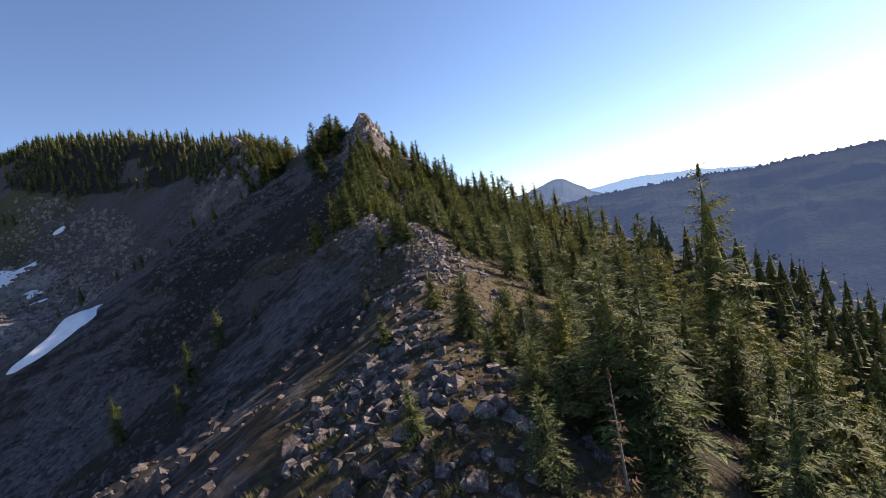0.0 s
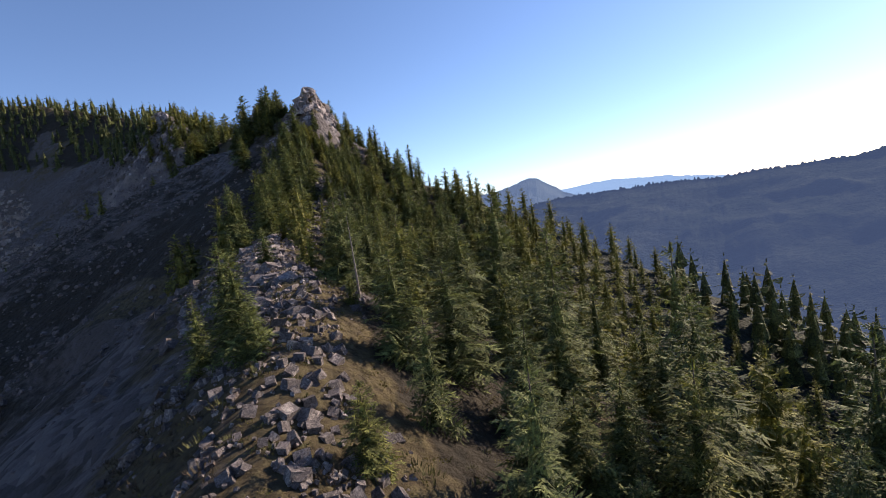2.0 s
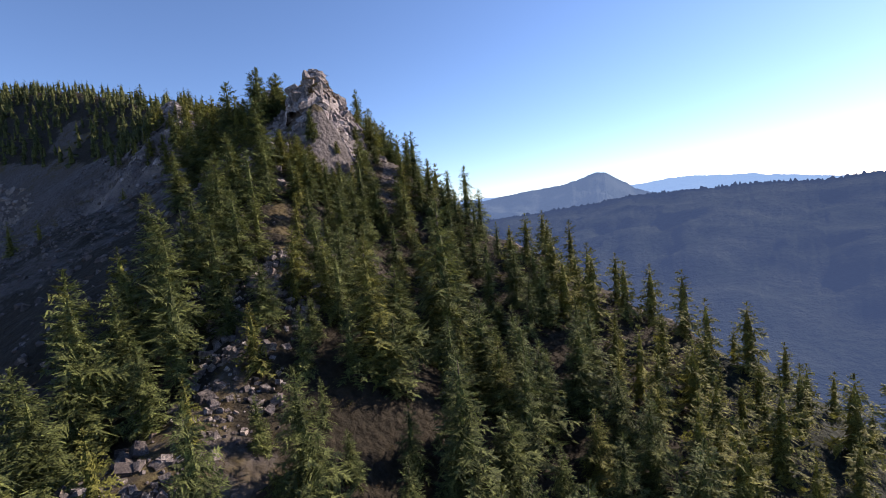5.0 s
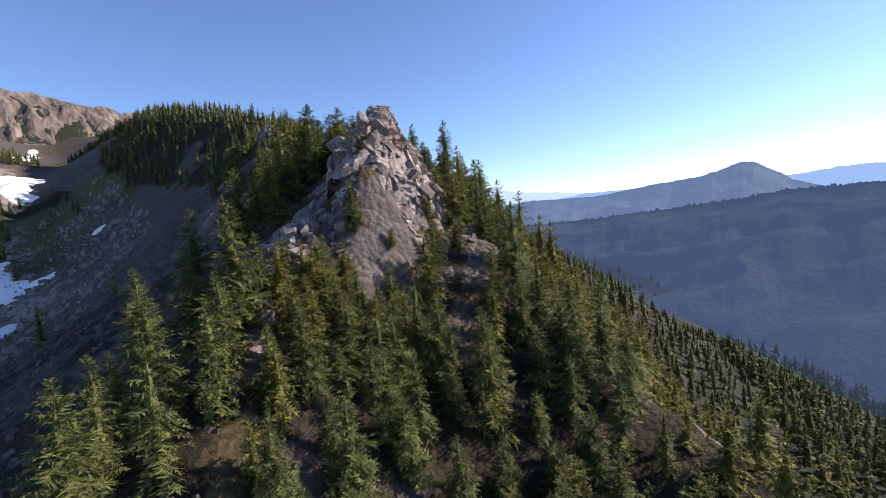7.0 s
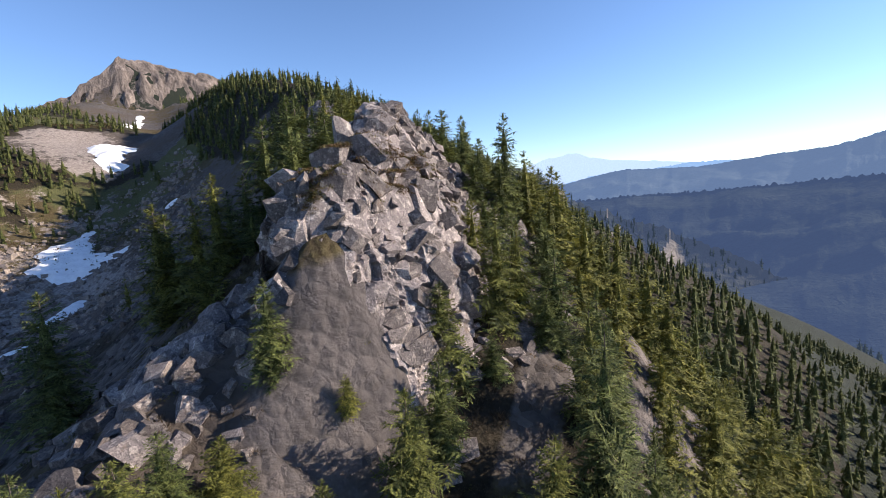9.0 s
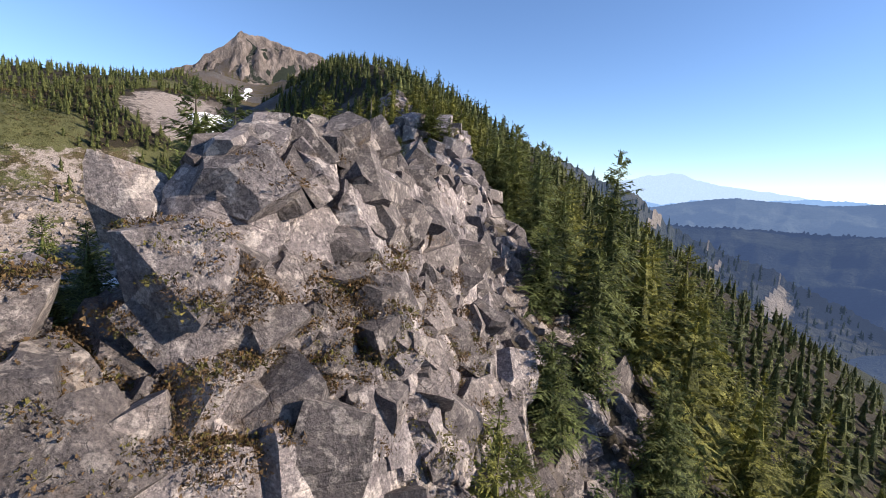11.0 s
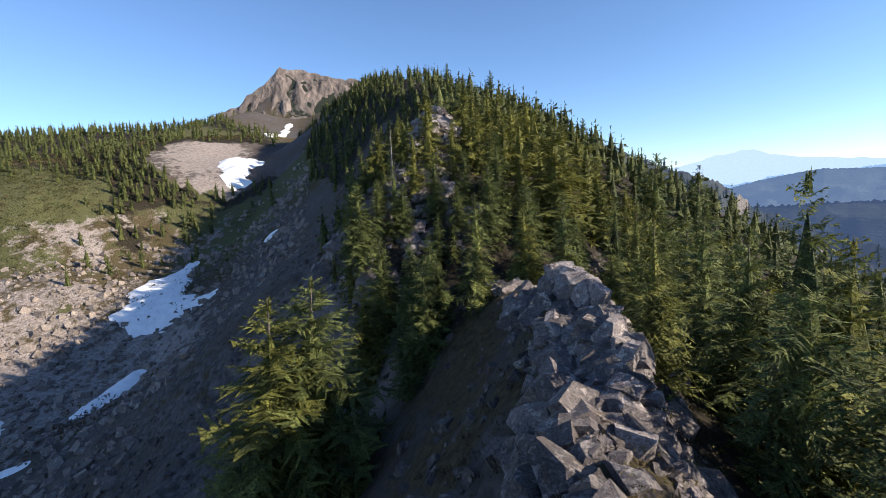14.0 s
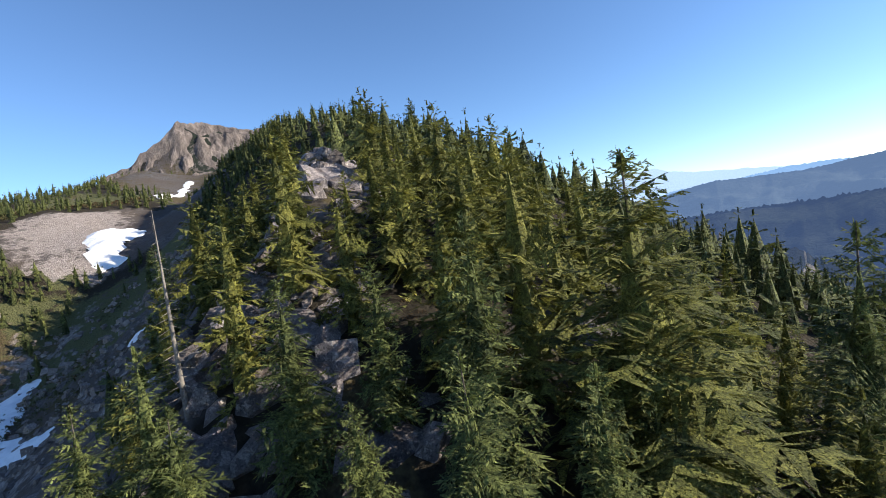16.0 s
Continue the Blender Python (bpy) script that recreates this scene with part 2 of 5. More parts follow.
def cliff_material():
    m, t, b = material("peak_cliff", 0.9)
    p = position(t)
    sq = t.nodes.new("ShaderNodeMapping")
    sq.inputs["Scale"].default_value = (1, 1, 0.3)
    t.links.new(p, sq.inputs[0])
    a, f = noise_tex(t, 0.035, 7, 0.7, sq.outputs[0]), noise_tex(t, 0.2, 7, 0.75, sq.outputs[0])
    c = ramp(t, a.outputs[0], [(0.3, (0.09, 0.082, 0.082)), (0.5, (0.23, 0.19, 0.172)), (0.68, (0.42, 0.345, 0.3))]).outputs[0]
    c = mix(t, 0.75, c, ramp(t, f.outputs[0], [(0.32, (0.25, 0.25, 0.25)), (0.65, (1, 1, 1))]).outputs[0], "MULTIPLY")
    t.links.new(c, b.inputs["Base Color"])
    bump(t, b, f.outputs[0], 1.0, 5.0)
    return m


CLIFF = cliff_material()


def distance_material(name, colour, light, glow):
    """A far hillside or cloud; its glow stands in for kilometres of lit air."""
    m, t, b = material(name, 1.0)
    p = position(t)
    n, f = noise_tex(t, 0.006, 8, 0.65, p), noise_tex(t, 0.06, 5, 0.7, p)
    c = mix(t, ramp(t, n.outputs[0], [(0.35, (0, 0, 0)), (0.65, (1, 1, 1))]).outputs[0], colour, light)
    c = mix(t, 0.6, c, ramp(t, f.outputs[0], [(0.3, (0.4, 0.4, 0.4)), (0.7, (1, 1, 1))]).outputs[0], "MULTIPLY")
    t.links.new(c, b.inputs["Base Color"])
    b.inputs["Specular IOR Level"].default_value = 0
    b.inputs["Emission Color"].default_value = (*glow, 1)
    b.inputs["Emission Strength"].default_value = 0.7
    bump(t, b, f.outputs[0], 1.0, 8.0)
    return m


# ---------------------------------------------------------------- mesh helpers
def mesh_of(name, verts, faces, mat=None, smooth=False):
    """faces: an (n, 3) or (n, 4) array."""
    verts, faces = np.asarray(verts, float), np.asarray(faces, int)
    k = faces.shape[1]
    me = bpy.data.meshes.new(name)
    me.vertices.add(len(verts))
    me.vertices.foreach_set("co", verts.ravel())
    me.loops.add(faces.size)
    me.loops.foreach_set("vertex_index", faces.ravel())
    me.polygons.add(len(faces))
    me.polygons.foreach_set("loop_start", np.arange(len(faces)) * k)
    me.polygons.foreach_set("use_smooth", np.full(len(faces), smooth))
    me.update()
    me.validate()
    if mat:
        me.materials.append(mat)
    return me


def part(name, me, parent, label=""):
    ob = new(name, me)
    ob.parent = parent
    return tagged(ob, label)


def value_noise(x, y, cell, seed):
    """Smooth lattice noise from -1 to 1."""
    x, y = np.asarray(x, float) / cell, np.asarray(y, float) / cell
    i, j = np.floor(x).astype(np.int64), np.floor(y).astype(np.int64)
    u, v = x - i, y - j
    u, v = u * u * (3 - 2 * u), v * v * (3 - 2 * v)

    def h(a, b):
        k = (a * 374761393 + b * 668265263 + seed * 1442695041) & 0xFFFFFFFF
        k = ((k ^ (k >> 13)) * 1274126177) & 0xFFFFFFFF
        return ((k ^ (k >> 16)) & 0xFFFF) / 32767.5 - 1
    return (h(i, j) * (1 - u) + h(i + 1, j) * u) * (1 - v) + (h(i, j + 1) * (1 - u) + h(i + 1, j + 1) * u) * v


def fractal(x, y, cell, seed, octaves=4, gain=0.5):
    s, a = 0.0, 1.0
    for k in range(octaves):
        s, a, cell = s + a * value_noise(x, y, cell, seed + k), a * gain, cell / 2.03
    return s


# ---------------------------------------------------------------- the lie of the land
def along(line, x, y):
    """The nearest place on a polyline: distance, side (left positive), and its columns past x, y blended."""
    line = np.asarray(line, float)
    best = np.full(x.shape, 1e18)
    side, cols = np.zeros(x.shape), [np.zeros(x.shape) for _ in range(line.shape[1] - 2)]
    for a, b in zip(line[:-1], line[1:]):
        d = b[:2] - a[:2]
        u = np.clip(((x - a[0]) * d[0] + (y - a[1]) * d[1]) / (d @ d), 0, 1)
        ex, ey = x - a[0] - u * d[0], y - a[1] - u * d[1]
        q = ex * ex + ey * ey
        near = q < best
        best = np.where(near, q, best)
        side = np.where(near, d[0] * ey - d[1] * ex, side)
        for k in range(len(cols)):
            cols[k] = np.where(near, a[k + 2] + u * (b[k + 2] - a[k + 2]), cols[k])
    return np.sqrt(best), side, cols


# x, y, z, fall to the left, fall to the right
MAIN = [(8, -400, -70, .4, .5), (3, -80, -16, .4, .5), (0, 0, -7, .42, .58), (-1, 20, -5.0, .45, .6), (-1.5, 40, -1.9, .5, .6),
        (-4.5, 56, 0.9, .55, .6), (-10, 68, 2.0, .62, .62), (-12, 79, 3.6, .68, .65), (-10, 95, 5.5, .6, .7), (-11, 108, 12, .64, .8),
        (-17, 123, 21.2, .64, .95)]
MAIN += [ (-21, 136, 27.0, .66, 1.05), (-22, 150, 34, .68, 1.1), (-25, 162, 36.8, .6, 1.0), (-34, 169, 38.3, .6, .9),
        (-50, 190, 38.6, .61, .7), (-62, 198, 37.6, .66, .4), (-71, 204, 41, .95, .34), (-80, 211, 48, 1.2, .45), (-88, 218, 55, 1.2, .5),
        (-104, 244, 62, .81, .5), (-125, 266, 69, .84, .45), (-200, 310, 96, .92, .5), (-284, 348, 113, .74, .5), (-350, 385, 113, .66, .7),
        (-430, 430, 130, .6, .7), (-540, 470, 150, .6, .7)]
# x, y, z: steep rock ribs standing on the crest
RIBS = [([(-16.6, 138.8, 31.2), (-17.6, 140.6, 32.8), (-18.6, 143.2, 33.8), (-19.0, 145.0, 35.0), (-19.8, 147, 35.2), (-21.0, 149, 35.6), (-22.6, 153, 35.6), (-24.2, 158, 35.8), (-25.6, 163.5, 36)], 1.6, 2.2),
        ([(-28.5, 164.5, 36.8), (-31.5, 168.6, 37.4), (-33.6, 171.0, 39.2), (-35.6, 171.4, 40.2), (-37.4, 171.4, 39.6)], 2.2, 1.7),
        ([(-47.5, 189.4, 37.6), (-50.5, 192.3, 38.4)], 1.8, 1.6),
        ([(-84, 214, 53.5), (-89, 219, 57.0), (-92, 221, 57.2)], 2.4, 1.2),
        ([(-72, 200, 40.5), (-76, 203, 45.0), (-80, 206.5, 48.0)], 2.0, 1.0)]
BOWL = [(-430, -400, 10), (-480, -50, 58), (-500, 100, 86), (-499, 187, 101), (-490, 254, 108), (-480, 318, 115), (-560, 390, 145)]
BOWL_FALL = ([0, 100, 200, 215, 250, 297, 322, 375, 450, 600, 800, 4000], [0, 25, 57, 67, 93, 101, 110, 118, 136, 205, 335, 1500])
PEAK = [(-690, 330, 125), (-672, 400, 158), (-664, 440, 188), (-658, 475, 222), (-640, 510, 214), (-622, 545, 213), (-590, 600, 203), (-520, 720, 150)]
PEAK_FALL = ([0, 14, 40, 62, 75, 200, 420, 700, 4000], [0, 22, 66, 84, 92, 150, 240, 420, 1900])
SPUR = [(-420, 480, 120), (-345, 600, 104), (-311, 763, 84), (-261, 944, 42), (-215, 1080, -22), (-150, 1130, -50), (-85, 1150, -78), (-20, 1160, -104), (60, 1165, -140), (150, 1170, -195), (240, 1170, -245)]
FLOOR = -235.0


def crest(line, falls, x, y, wobble=0.0):
    """Distance to a ridge line, and the height of the land that falls away from it."""
    near, h = np.full(x.shape, 1e9), np.full(x.shape, -1e9)
    for a, b in zip(line[:-1], line[1:]):
        d, _, (z,) = along([a, b], x, y)
        near = np.minimum(near, d)
        h = np.maximum(h, z - np.interp(np.maximum(d + wobble * np.clip(d / 25, 0, 1), 0), *falls))
    return near, h


def height(x, y):
    x, y = np.asarray(x, float), np.asarray(y, float)
    d, h, w = np.full(x.shape, 1e9), np.full(x.shape, -1e9), 1.6
    for a, b in zip(MAIN[:-1], MAIN[1:]):
        ds, side, (z, left, right) = along([a, b], x, y)
        fall = np.where(side > 0, left, right) * (np.sqrt(ds * ds + w * w) - w)
        fall = np.where((side > 0) & (ds > 60), fall - 0.08 * left * (ds - 60), fall)
        steep = np.maximum(1.4 * right, 1.15 if a[1] < 225 else 0) - right
        fall = np.where((side <= 0) & (ds > 20), fall + steep * (ds - 20), fall)
        ledge = np.interp(y, [146, 156, 188, 196], [0, 0.45, 0.45, 0]) * np.minimum(ds, 11) * np.clip((45 - ds) / 34, 0, 1)
        fall = np.where(side > 0, fall + ledge, fall)
        d, h = np.minimum(d, ds), np.maximum(h, z - fall)
    rough = np.exp(-((x + 20) ** 2 + (y - 120) ** 2) / 260.0 ** 2)
    h += fractal(x, y, 19, 3, 5) * 1.1 * rough * np.clip(d / 8, 0.12, 1)
    h += fractal(x, y, 6.0, 5, 3) * 0.55 * rough * np.clip(d / 10 - 0.3, 0, 1)
    h += fractal(x, y, 90, 8, 5) * np.clip((d - 25) / 60, 0, 1) * 3
    face = np.exp(-(((x + 92) / 26) ** 2 + ((y - 206) / 24) ** 2)) * (x < -62)
    h += face * np.clip(d / 8, 0, 1) * (np.abs(fractal(x - 0.5 * y, x * 0.3, 6.5, 65, 4)) * 5.0 - 1.5)
    h -= 2.5 * np.exp(-(((x - 4) / 14) ** 2 + ((y - 130) / 22) ** 2))
    b, hb = crest(BOWL, BOWL_FALL, x, y)
    hb += fractal(x, y, 60, 21, 5) * np.clip(b / 60, .3, 1) * np.clip((420 - b) / 150, 0.25, 1) * 4
    p, hp = crest(PEAK, PEAK_FALL, x, y, fractal(x, y, 45, 31, 4) * 12)
    hp += fractal(x, y, 22, 33, 3) * 4
    flat = FLOOR + fractal(x, y, 400, 51, 4) * 10
    for other, k in ((hb, 5.0), (hp, 6.0), (flat, 20.0)):
        m = np.maximum(h, other)
        h = m + k * np.log1p(np.exp(-np.abs(h - other) / k)) * 0.7
    for line, fl, fr in RIBS:
        r, rs, (zr,) = along(line, x, y)
        hr = zr - np.where(rs > 0, fl, fr) * (np.sqrt(r * r + 1.6) - 1.26) + fractal(x, y, 3.0, 61, 3) * 0.7
        h = np.maximum(h, hr)
    return h


GRID_X, GRID_Y = np.arange(-140, 60, 0.5), np.arange(-30, 300, 0.5)
GRID_Z = height(*np.meshgrid(GRID_X, GRID_Y, indexing="ij"))


def ground_z(x, y):
    """The ground's height, blended from a half-metre grid near the ridge."""
    u, v = (x - GRID_X[0]) * 2, (y - GRID_Y[0]) * 2
    i, j = int(math.floor(u)), int(math.floor(v))
    if not (0 <= i < len(GRID_X) - 1 and 0 <= j < len(GRID_Y) - 1):
        return float(height(np.array([x]), np.array([y]))[0])
    u, v = u - i, v - j
    g = GRID_Z
    return float((g[i, j] * (1 - u) + g[i + 1, j] * u) * (1 - v) + (g[i, j + 1] * (1 - u) + g[i + 1, j + 1] * u) * v)


def spread(lo, hi, step, far_lo, far_hi, grow):
    inner = list(np.arange(lo, hi, step))
    out, s, v = [], step, hi
    while v < far_hi:
        out.append(v)
        s *= grow
        v += s
    pre, s, v = [], step, lo
    while v > far_lo:
        s *= grow
        v -= s
        pre.append(v)
    return np.array(pre[::-1] + inner + out + [far_hi])


def build_ground():
    xs, ys = spread(-112, 32, 1.2, -4800, 4800, 1.05), spread(-10, 240, 1.2, -2500, 4900, 1.05)
    gx, gy = np.meshgrid(xs, ys, indexing="ij")
    z = height(gx, gy)
    nx, ny = gx.shape
    i = np.arange(nx * ny).reshape(nx, ny)
    quads = np.stack([i[:-1, :-1], i[1:, :-1], i[1:, 1:], i[:-1, 1:]], -1).reshape(-1, 4)
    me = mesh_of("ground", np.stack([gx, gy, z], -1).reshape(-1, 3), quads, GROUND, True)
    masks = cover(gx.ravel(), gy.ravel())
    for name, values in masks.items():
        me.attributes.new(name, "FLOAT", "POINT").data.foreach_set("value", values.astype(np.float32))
    return tagged(new("ground", me), "steep alpine ground of grey scree, brown heather and forest litter", "ground", kind="structure")


def cover(x, y):
    """How far heather, meadow and forest litter cover the ground; litter also paints the slope's shade."""
    d, side, (z, _, _) = along(MAIN, x, y)
    b, _, _ = along(BOWL, x, y)
    wooded = forest(x, y)
    heath = np.where(side > 0, np.clip(1.0 - d / 14, 0.12, 0.55), 0.6) + 0.25 * value_noise(x, y, 23, 71)
    heath = np.where((side > 0) & (y > 85) & (d < 60), np.maximum(heath, 0.62 - d / 110 + 0.3 * value_noise(x, y, 31, 75)), heath)
    heath = np.where((b < 300) & (x < -130), 0.46 + 0.3 * value_noise(x, y, 22, 72) + 0.25 * value_noise(x, y, 7, 79), heath)
    meadow = np.where((b < 285) & (x < -200), 0.42 + 0.4 * np.clip((260 - b) / 80, -1, 1) + 0.3 * value_noise(x, y, 50, 73) + 0.4 * value_noise(x, y, 13, 78), 0.0)
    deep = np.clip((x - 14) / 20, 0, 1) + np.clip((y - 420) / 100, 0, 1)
    pale = np.where((b > 200) & (x < -90) & (side > 0), 0.72 + 0.3 * value_noise(x, y, 30, 74), 0.0)
    fan = np.hypot(x + 318, (y - 282) * 1.2)
    pale = np.where(fan < 70, np.maximum(pale, 1.15 - fan / 80), pale)
    heath, meadow = np.where(fan < 60, 0.0, heath), np.where(fan < 60, 0.0, meadow)
    heath = np.where((side <= 0) & (d < 16) & (y > 122) & (y < 178), 0.32 + 0.35 * value_noise(x, y, 6, 77), heath)
    # shade of the bowl-side slope, laid into the ground colour as dark litter
    slope_shade = np.where((side > 0) & (d > 5) & (d < 110), 0.55 + 0.25 * value_noise(x, y, 17, 76), 0.0) * np.interp(y, [-10, 35, 140, 175], [0, 1, 1, 0]) * np.clip((110 - d) / 45, 0, 1)
    wooded = np.maximum(wooded, slope_shade / 1.3)
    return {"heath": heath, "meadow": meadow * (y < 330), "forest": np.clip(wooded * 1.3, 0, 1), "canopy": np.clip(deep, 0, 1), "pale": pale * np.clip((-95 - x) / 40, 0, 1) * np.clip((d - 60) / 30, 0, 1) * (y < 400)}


def forest(x, y):
    """Density of trees, 0 to 1."""
    d, side, (z, _, _) = along(MAIN, x, y)
    right, left = side <= 0, side > 0
    clump = 0.5 + 0.5 * value_noise(x, y, 13, 81)
    start = np.interp(y, [-20, 14, 22, 36, 42, 48, 62, 84], [2.2, 3.0, 6.5, 6.5, 4.5, 3.2, 2.4, 0.8])
    f = np.where(right, np.clip((d - start) / 1.5, 0, 1), 0.0)
    f = np.where(left, np.interp(y, [76, 86, 122, 128], [0, 1, 1, 0]) * np.clip((np.interp(y, [104, 112], [10, 6.5]) - d) / 5, 0, 1), f)
    f = np.where(right & (d > 16) & (y < 205), np.maximum(f, 0.8), f)
    knoll = np.clip((y - 126) / 3, 0, 1) * np.clip((200 - y) / 5, 0, 1)
    bare = np.interp(y, [126, 140, 150, 160, 178, 188, 195], [2.5, 6, 9.5, 8.5, 6, 4, 1.5])
    f = np.where(right, f * (1 - 0.98 * knoll * np.clip((bare - d) / 2.5, 0, 1)), f)
    f = np.where(left & (y > 128) & (y < 172), np.where(d > 7, 0.002, 0.0), f)
    saddle = np.interp(y, [188, 194, 206, 214], [0, 0.6, 0.6, 0])
    f = np.maximum(f, np.where(left, saddle * np.clip((14 - d) / 4, 0, 1), 0))
    hill = np.clip((y - 203) / 5, 0, 1)
    f = np.where(left, np.maximum(f, hill * np.clip((20 + 26 * np.clip((y - 215) / 50, 0, 1) - d) / 10, 0, 1)), f)
    f = np.where(right, np.maximum(f, hill), f)
    f = np.where((x < -345) & (side > 0), 0.0, f)
    opening = 0.5 + 0.5 * value_noise(x, y, 7, 82)
    f = f * np.clip((clump - 0.12) * 5 + (right & (d > 16)), 0, 1) * np.clip((opening - 0.14) * 6 + ((y > 78) & (y < 130)) + 0.8 * (y > 190) + 0.6 * (right & (d > 16)), 0, 1)
    for line, _, _ in RIBS[:4]:
        r, _, _ = along(line, x, y)
        f = np.where(r < 4.5, 0.0, f)
    b, bs, _ = along(BOWL, x, y)
    stand = np.clip((value_noise(x, y, 60, 83) + 0.15 + np.clip((150 - b) / 120, 0, 1) * 0.9) * 1.4, 0, 1)
    thin = np.clip((222 + 45 * value_noise(x, y, 38, 84) + 30 * value_noise(x, y, 11, 85) - b) / 40, 0, 1)
    f = np.where((b < 265) & (x < -215) & (y < 340) & (d > 60), stand * (0.85 * thin + 0.05), f)
    f = np.where(np.hypot(x + 312, y - 278) < 48, 0.0, f)
    p, _, _ = along(PEAK, x, y)
    f = np.where(p < 110, 0.12 * (p > 70) + 0.5 * ((p < 9) & (y < 450)), f)
    return np.clip(f, 0, 1)


build_ground()


# ---------------------------------------------------------------- far hills
def hills(name, label, line, base, drop, mat, seed, amp, jag=0.0, n=420, rows=48, power=1.0, keep=None, fold=0.0):
    """A far range: its skyline, and its near flank down to the valley."""
    line = np.asarray(line, float)
    s = np.linspace(0, len(line) - 1, n)
    px, py, pz = (np.interp(s, np.arange(len(line)), line[:, k]) for k in range(3))
    r = np.hypot(px, py)
    tex = fractal(s * 37, s * 0 + seed, 30, seed, 6, 0.55) * amp
    teeth = np.abs(fractal(s * 300, s * 0, 9, seed + 5, 3)) * jag
    v = []
    for k in range(rows):
        u = k / (rows - 1)
        f = 1 - (1 - base / r) * u ** 1.2
        ridge = fractal(s * 75 + 5, np.full_like(s, u * 220) + s * 40, 40, seed + 9, 5) * amp * 1.1 * math.sin(math.pi * min(u * 1.3, 1))
        if fold:
            ridge = ridge + (1 - np.abs(fractal(px * f, py * f, 420, seed + 21, 4)) * 1.6) * fold * math.sin(math.pi * min(u * 1.15, 1))
        v.append(np.stack([px * f, py * f, pz + tex * (1 - u) + teeth * (k == 0) - drop * u ** power + ridge], -1))
    if keep is not None:
        keep.append(np.array(v))
    v = np.concatenate(v)
    i = np.arange(n * rows).reshape(rows, n)
    q = np.stack([i[:-1, :-1], i[1:, :-1], i[1:, 1:], i[:-1, 1:]], -1).reshape(-1, 4)
    return tagged(new(name, mesh_of(name, v, q, mat, True)), label, "hills", kind="structure")


def polar(az, el, dist, z0=20.0):
    a = radians(az)
    return (-math.sin(a) * dist, math.cos(a) * dist, z0 + math.tan(radians(el)) * dist)


# the blue emission of each range paints in the haze before it
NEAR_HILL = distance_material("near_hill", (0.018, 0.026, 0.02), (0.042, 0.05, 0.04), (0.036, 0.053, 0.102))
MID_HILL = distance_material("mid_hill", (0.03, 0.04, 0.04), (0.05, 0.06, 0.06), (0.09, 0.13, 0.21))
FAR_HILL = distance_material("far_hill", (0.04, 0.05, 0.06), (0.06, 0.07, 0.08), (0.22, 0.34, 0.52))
hills("backdrop_near_hill", "wooded valley side, dark blue with a glow for haze", [polar(a, e, d, 0) for a, e, d in
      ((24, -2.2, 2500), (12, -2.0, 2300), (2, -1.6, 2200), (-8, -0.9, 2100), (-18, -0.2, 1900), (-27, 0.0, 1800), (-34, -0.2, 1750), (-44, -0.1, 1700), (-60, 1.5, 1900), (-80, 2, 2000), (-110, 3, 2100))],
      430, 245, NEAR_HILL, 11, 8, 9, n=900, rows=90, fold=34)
hills("backdrop_knob_hill", "wooded hill with a rounded summit, blue with a glow for haze", [polar(a, e, d) for a, e, d in
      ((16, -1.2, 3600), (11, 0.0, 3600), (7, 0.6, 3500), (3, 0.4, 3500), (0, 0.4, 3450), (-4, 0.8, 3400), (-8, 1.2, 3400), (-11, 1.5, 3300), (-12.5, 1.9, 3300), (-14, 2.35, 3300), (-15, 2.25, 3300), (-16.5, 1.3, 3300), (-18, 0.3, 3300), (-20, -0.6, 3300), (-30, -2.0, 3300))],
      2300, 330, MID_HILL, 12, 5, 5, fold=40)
hills("backdrop_far_range", "mountain range at the horizon, pale blue with a glow for haze", [polar(a, e, d) for a, e, d in
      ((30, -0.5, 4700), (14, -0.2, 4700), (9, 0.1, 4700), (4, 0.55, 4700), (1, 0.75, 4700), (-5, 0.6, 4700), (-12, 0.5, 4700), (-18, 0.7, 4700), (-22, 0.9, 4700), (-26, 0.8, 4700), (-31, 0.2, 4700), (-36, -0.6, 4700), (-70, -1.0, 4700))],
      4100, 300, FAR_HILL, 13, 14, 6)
# emission near the sky's tone stands in for daylight in cloud and haze
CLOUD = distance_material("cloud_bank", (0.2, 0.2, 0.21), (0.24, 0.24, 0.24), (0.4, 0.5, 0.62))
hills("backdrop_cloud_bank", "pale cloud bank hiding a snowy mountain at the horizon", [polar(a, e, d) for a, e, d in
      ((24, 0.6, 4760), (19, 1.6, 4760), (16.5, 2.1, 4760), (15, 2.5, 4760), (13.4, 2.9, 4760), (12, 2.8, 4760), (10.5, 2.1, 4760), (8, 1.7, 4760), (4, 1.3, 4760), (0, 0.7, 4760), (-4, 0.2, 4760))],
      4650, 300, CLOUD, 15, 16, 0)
# haze in front of the spur is put in as faint blue emission
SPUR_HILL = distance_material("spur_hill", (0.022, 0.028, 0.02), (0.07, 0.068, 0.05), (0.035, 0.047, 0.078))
SPUR_FLANK = []
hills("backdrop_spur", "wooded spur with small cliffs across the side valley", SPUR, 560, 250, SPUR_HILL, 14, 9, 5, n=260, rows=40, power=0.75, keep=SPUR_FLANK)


def slide(x, z):
    """Positive inside the bare slide on the spur's flank."""
    return np.minimum(1 - np.abs(x + 45) / (5 + 0.62 * np.clip(-98 - z, 0, 200)), (z + 158) / 25) * ((z < -98) * 1.0) + 0.3 * value_noise(x, z, 18, 120) - 0.1


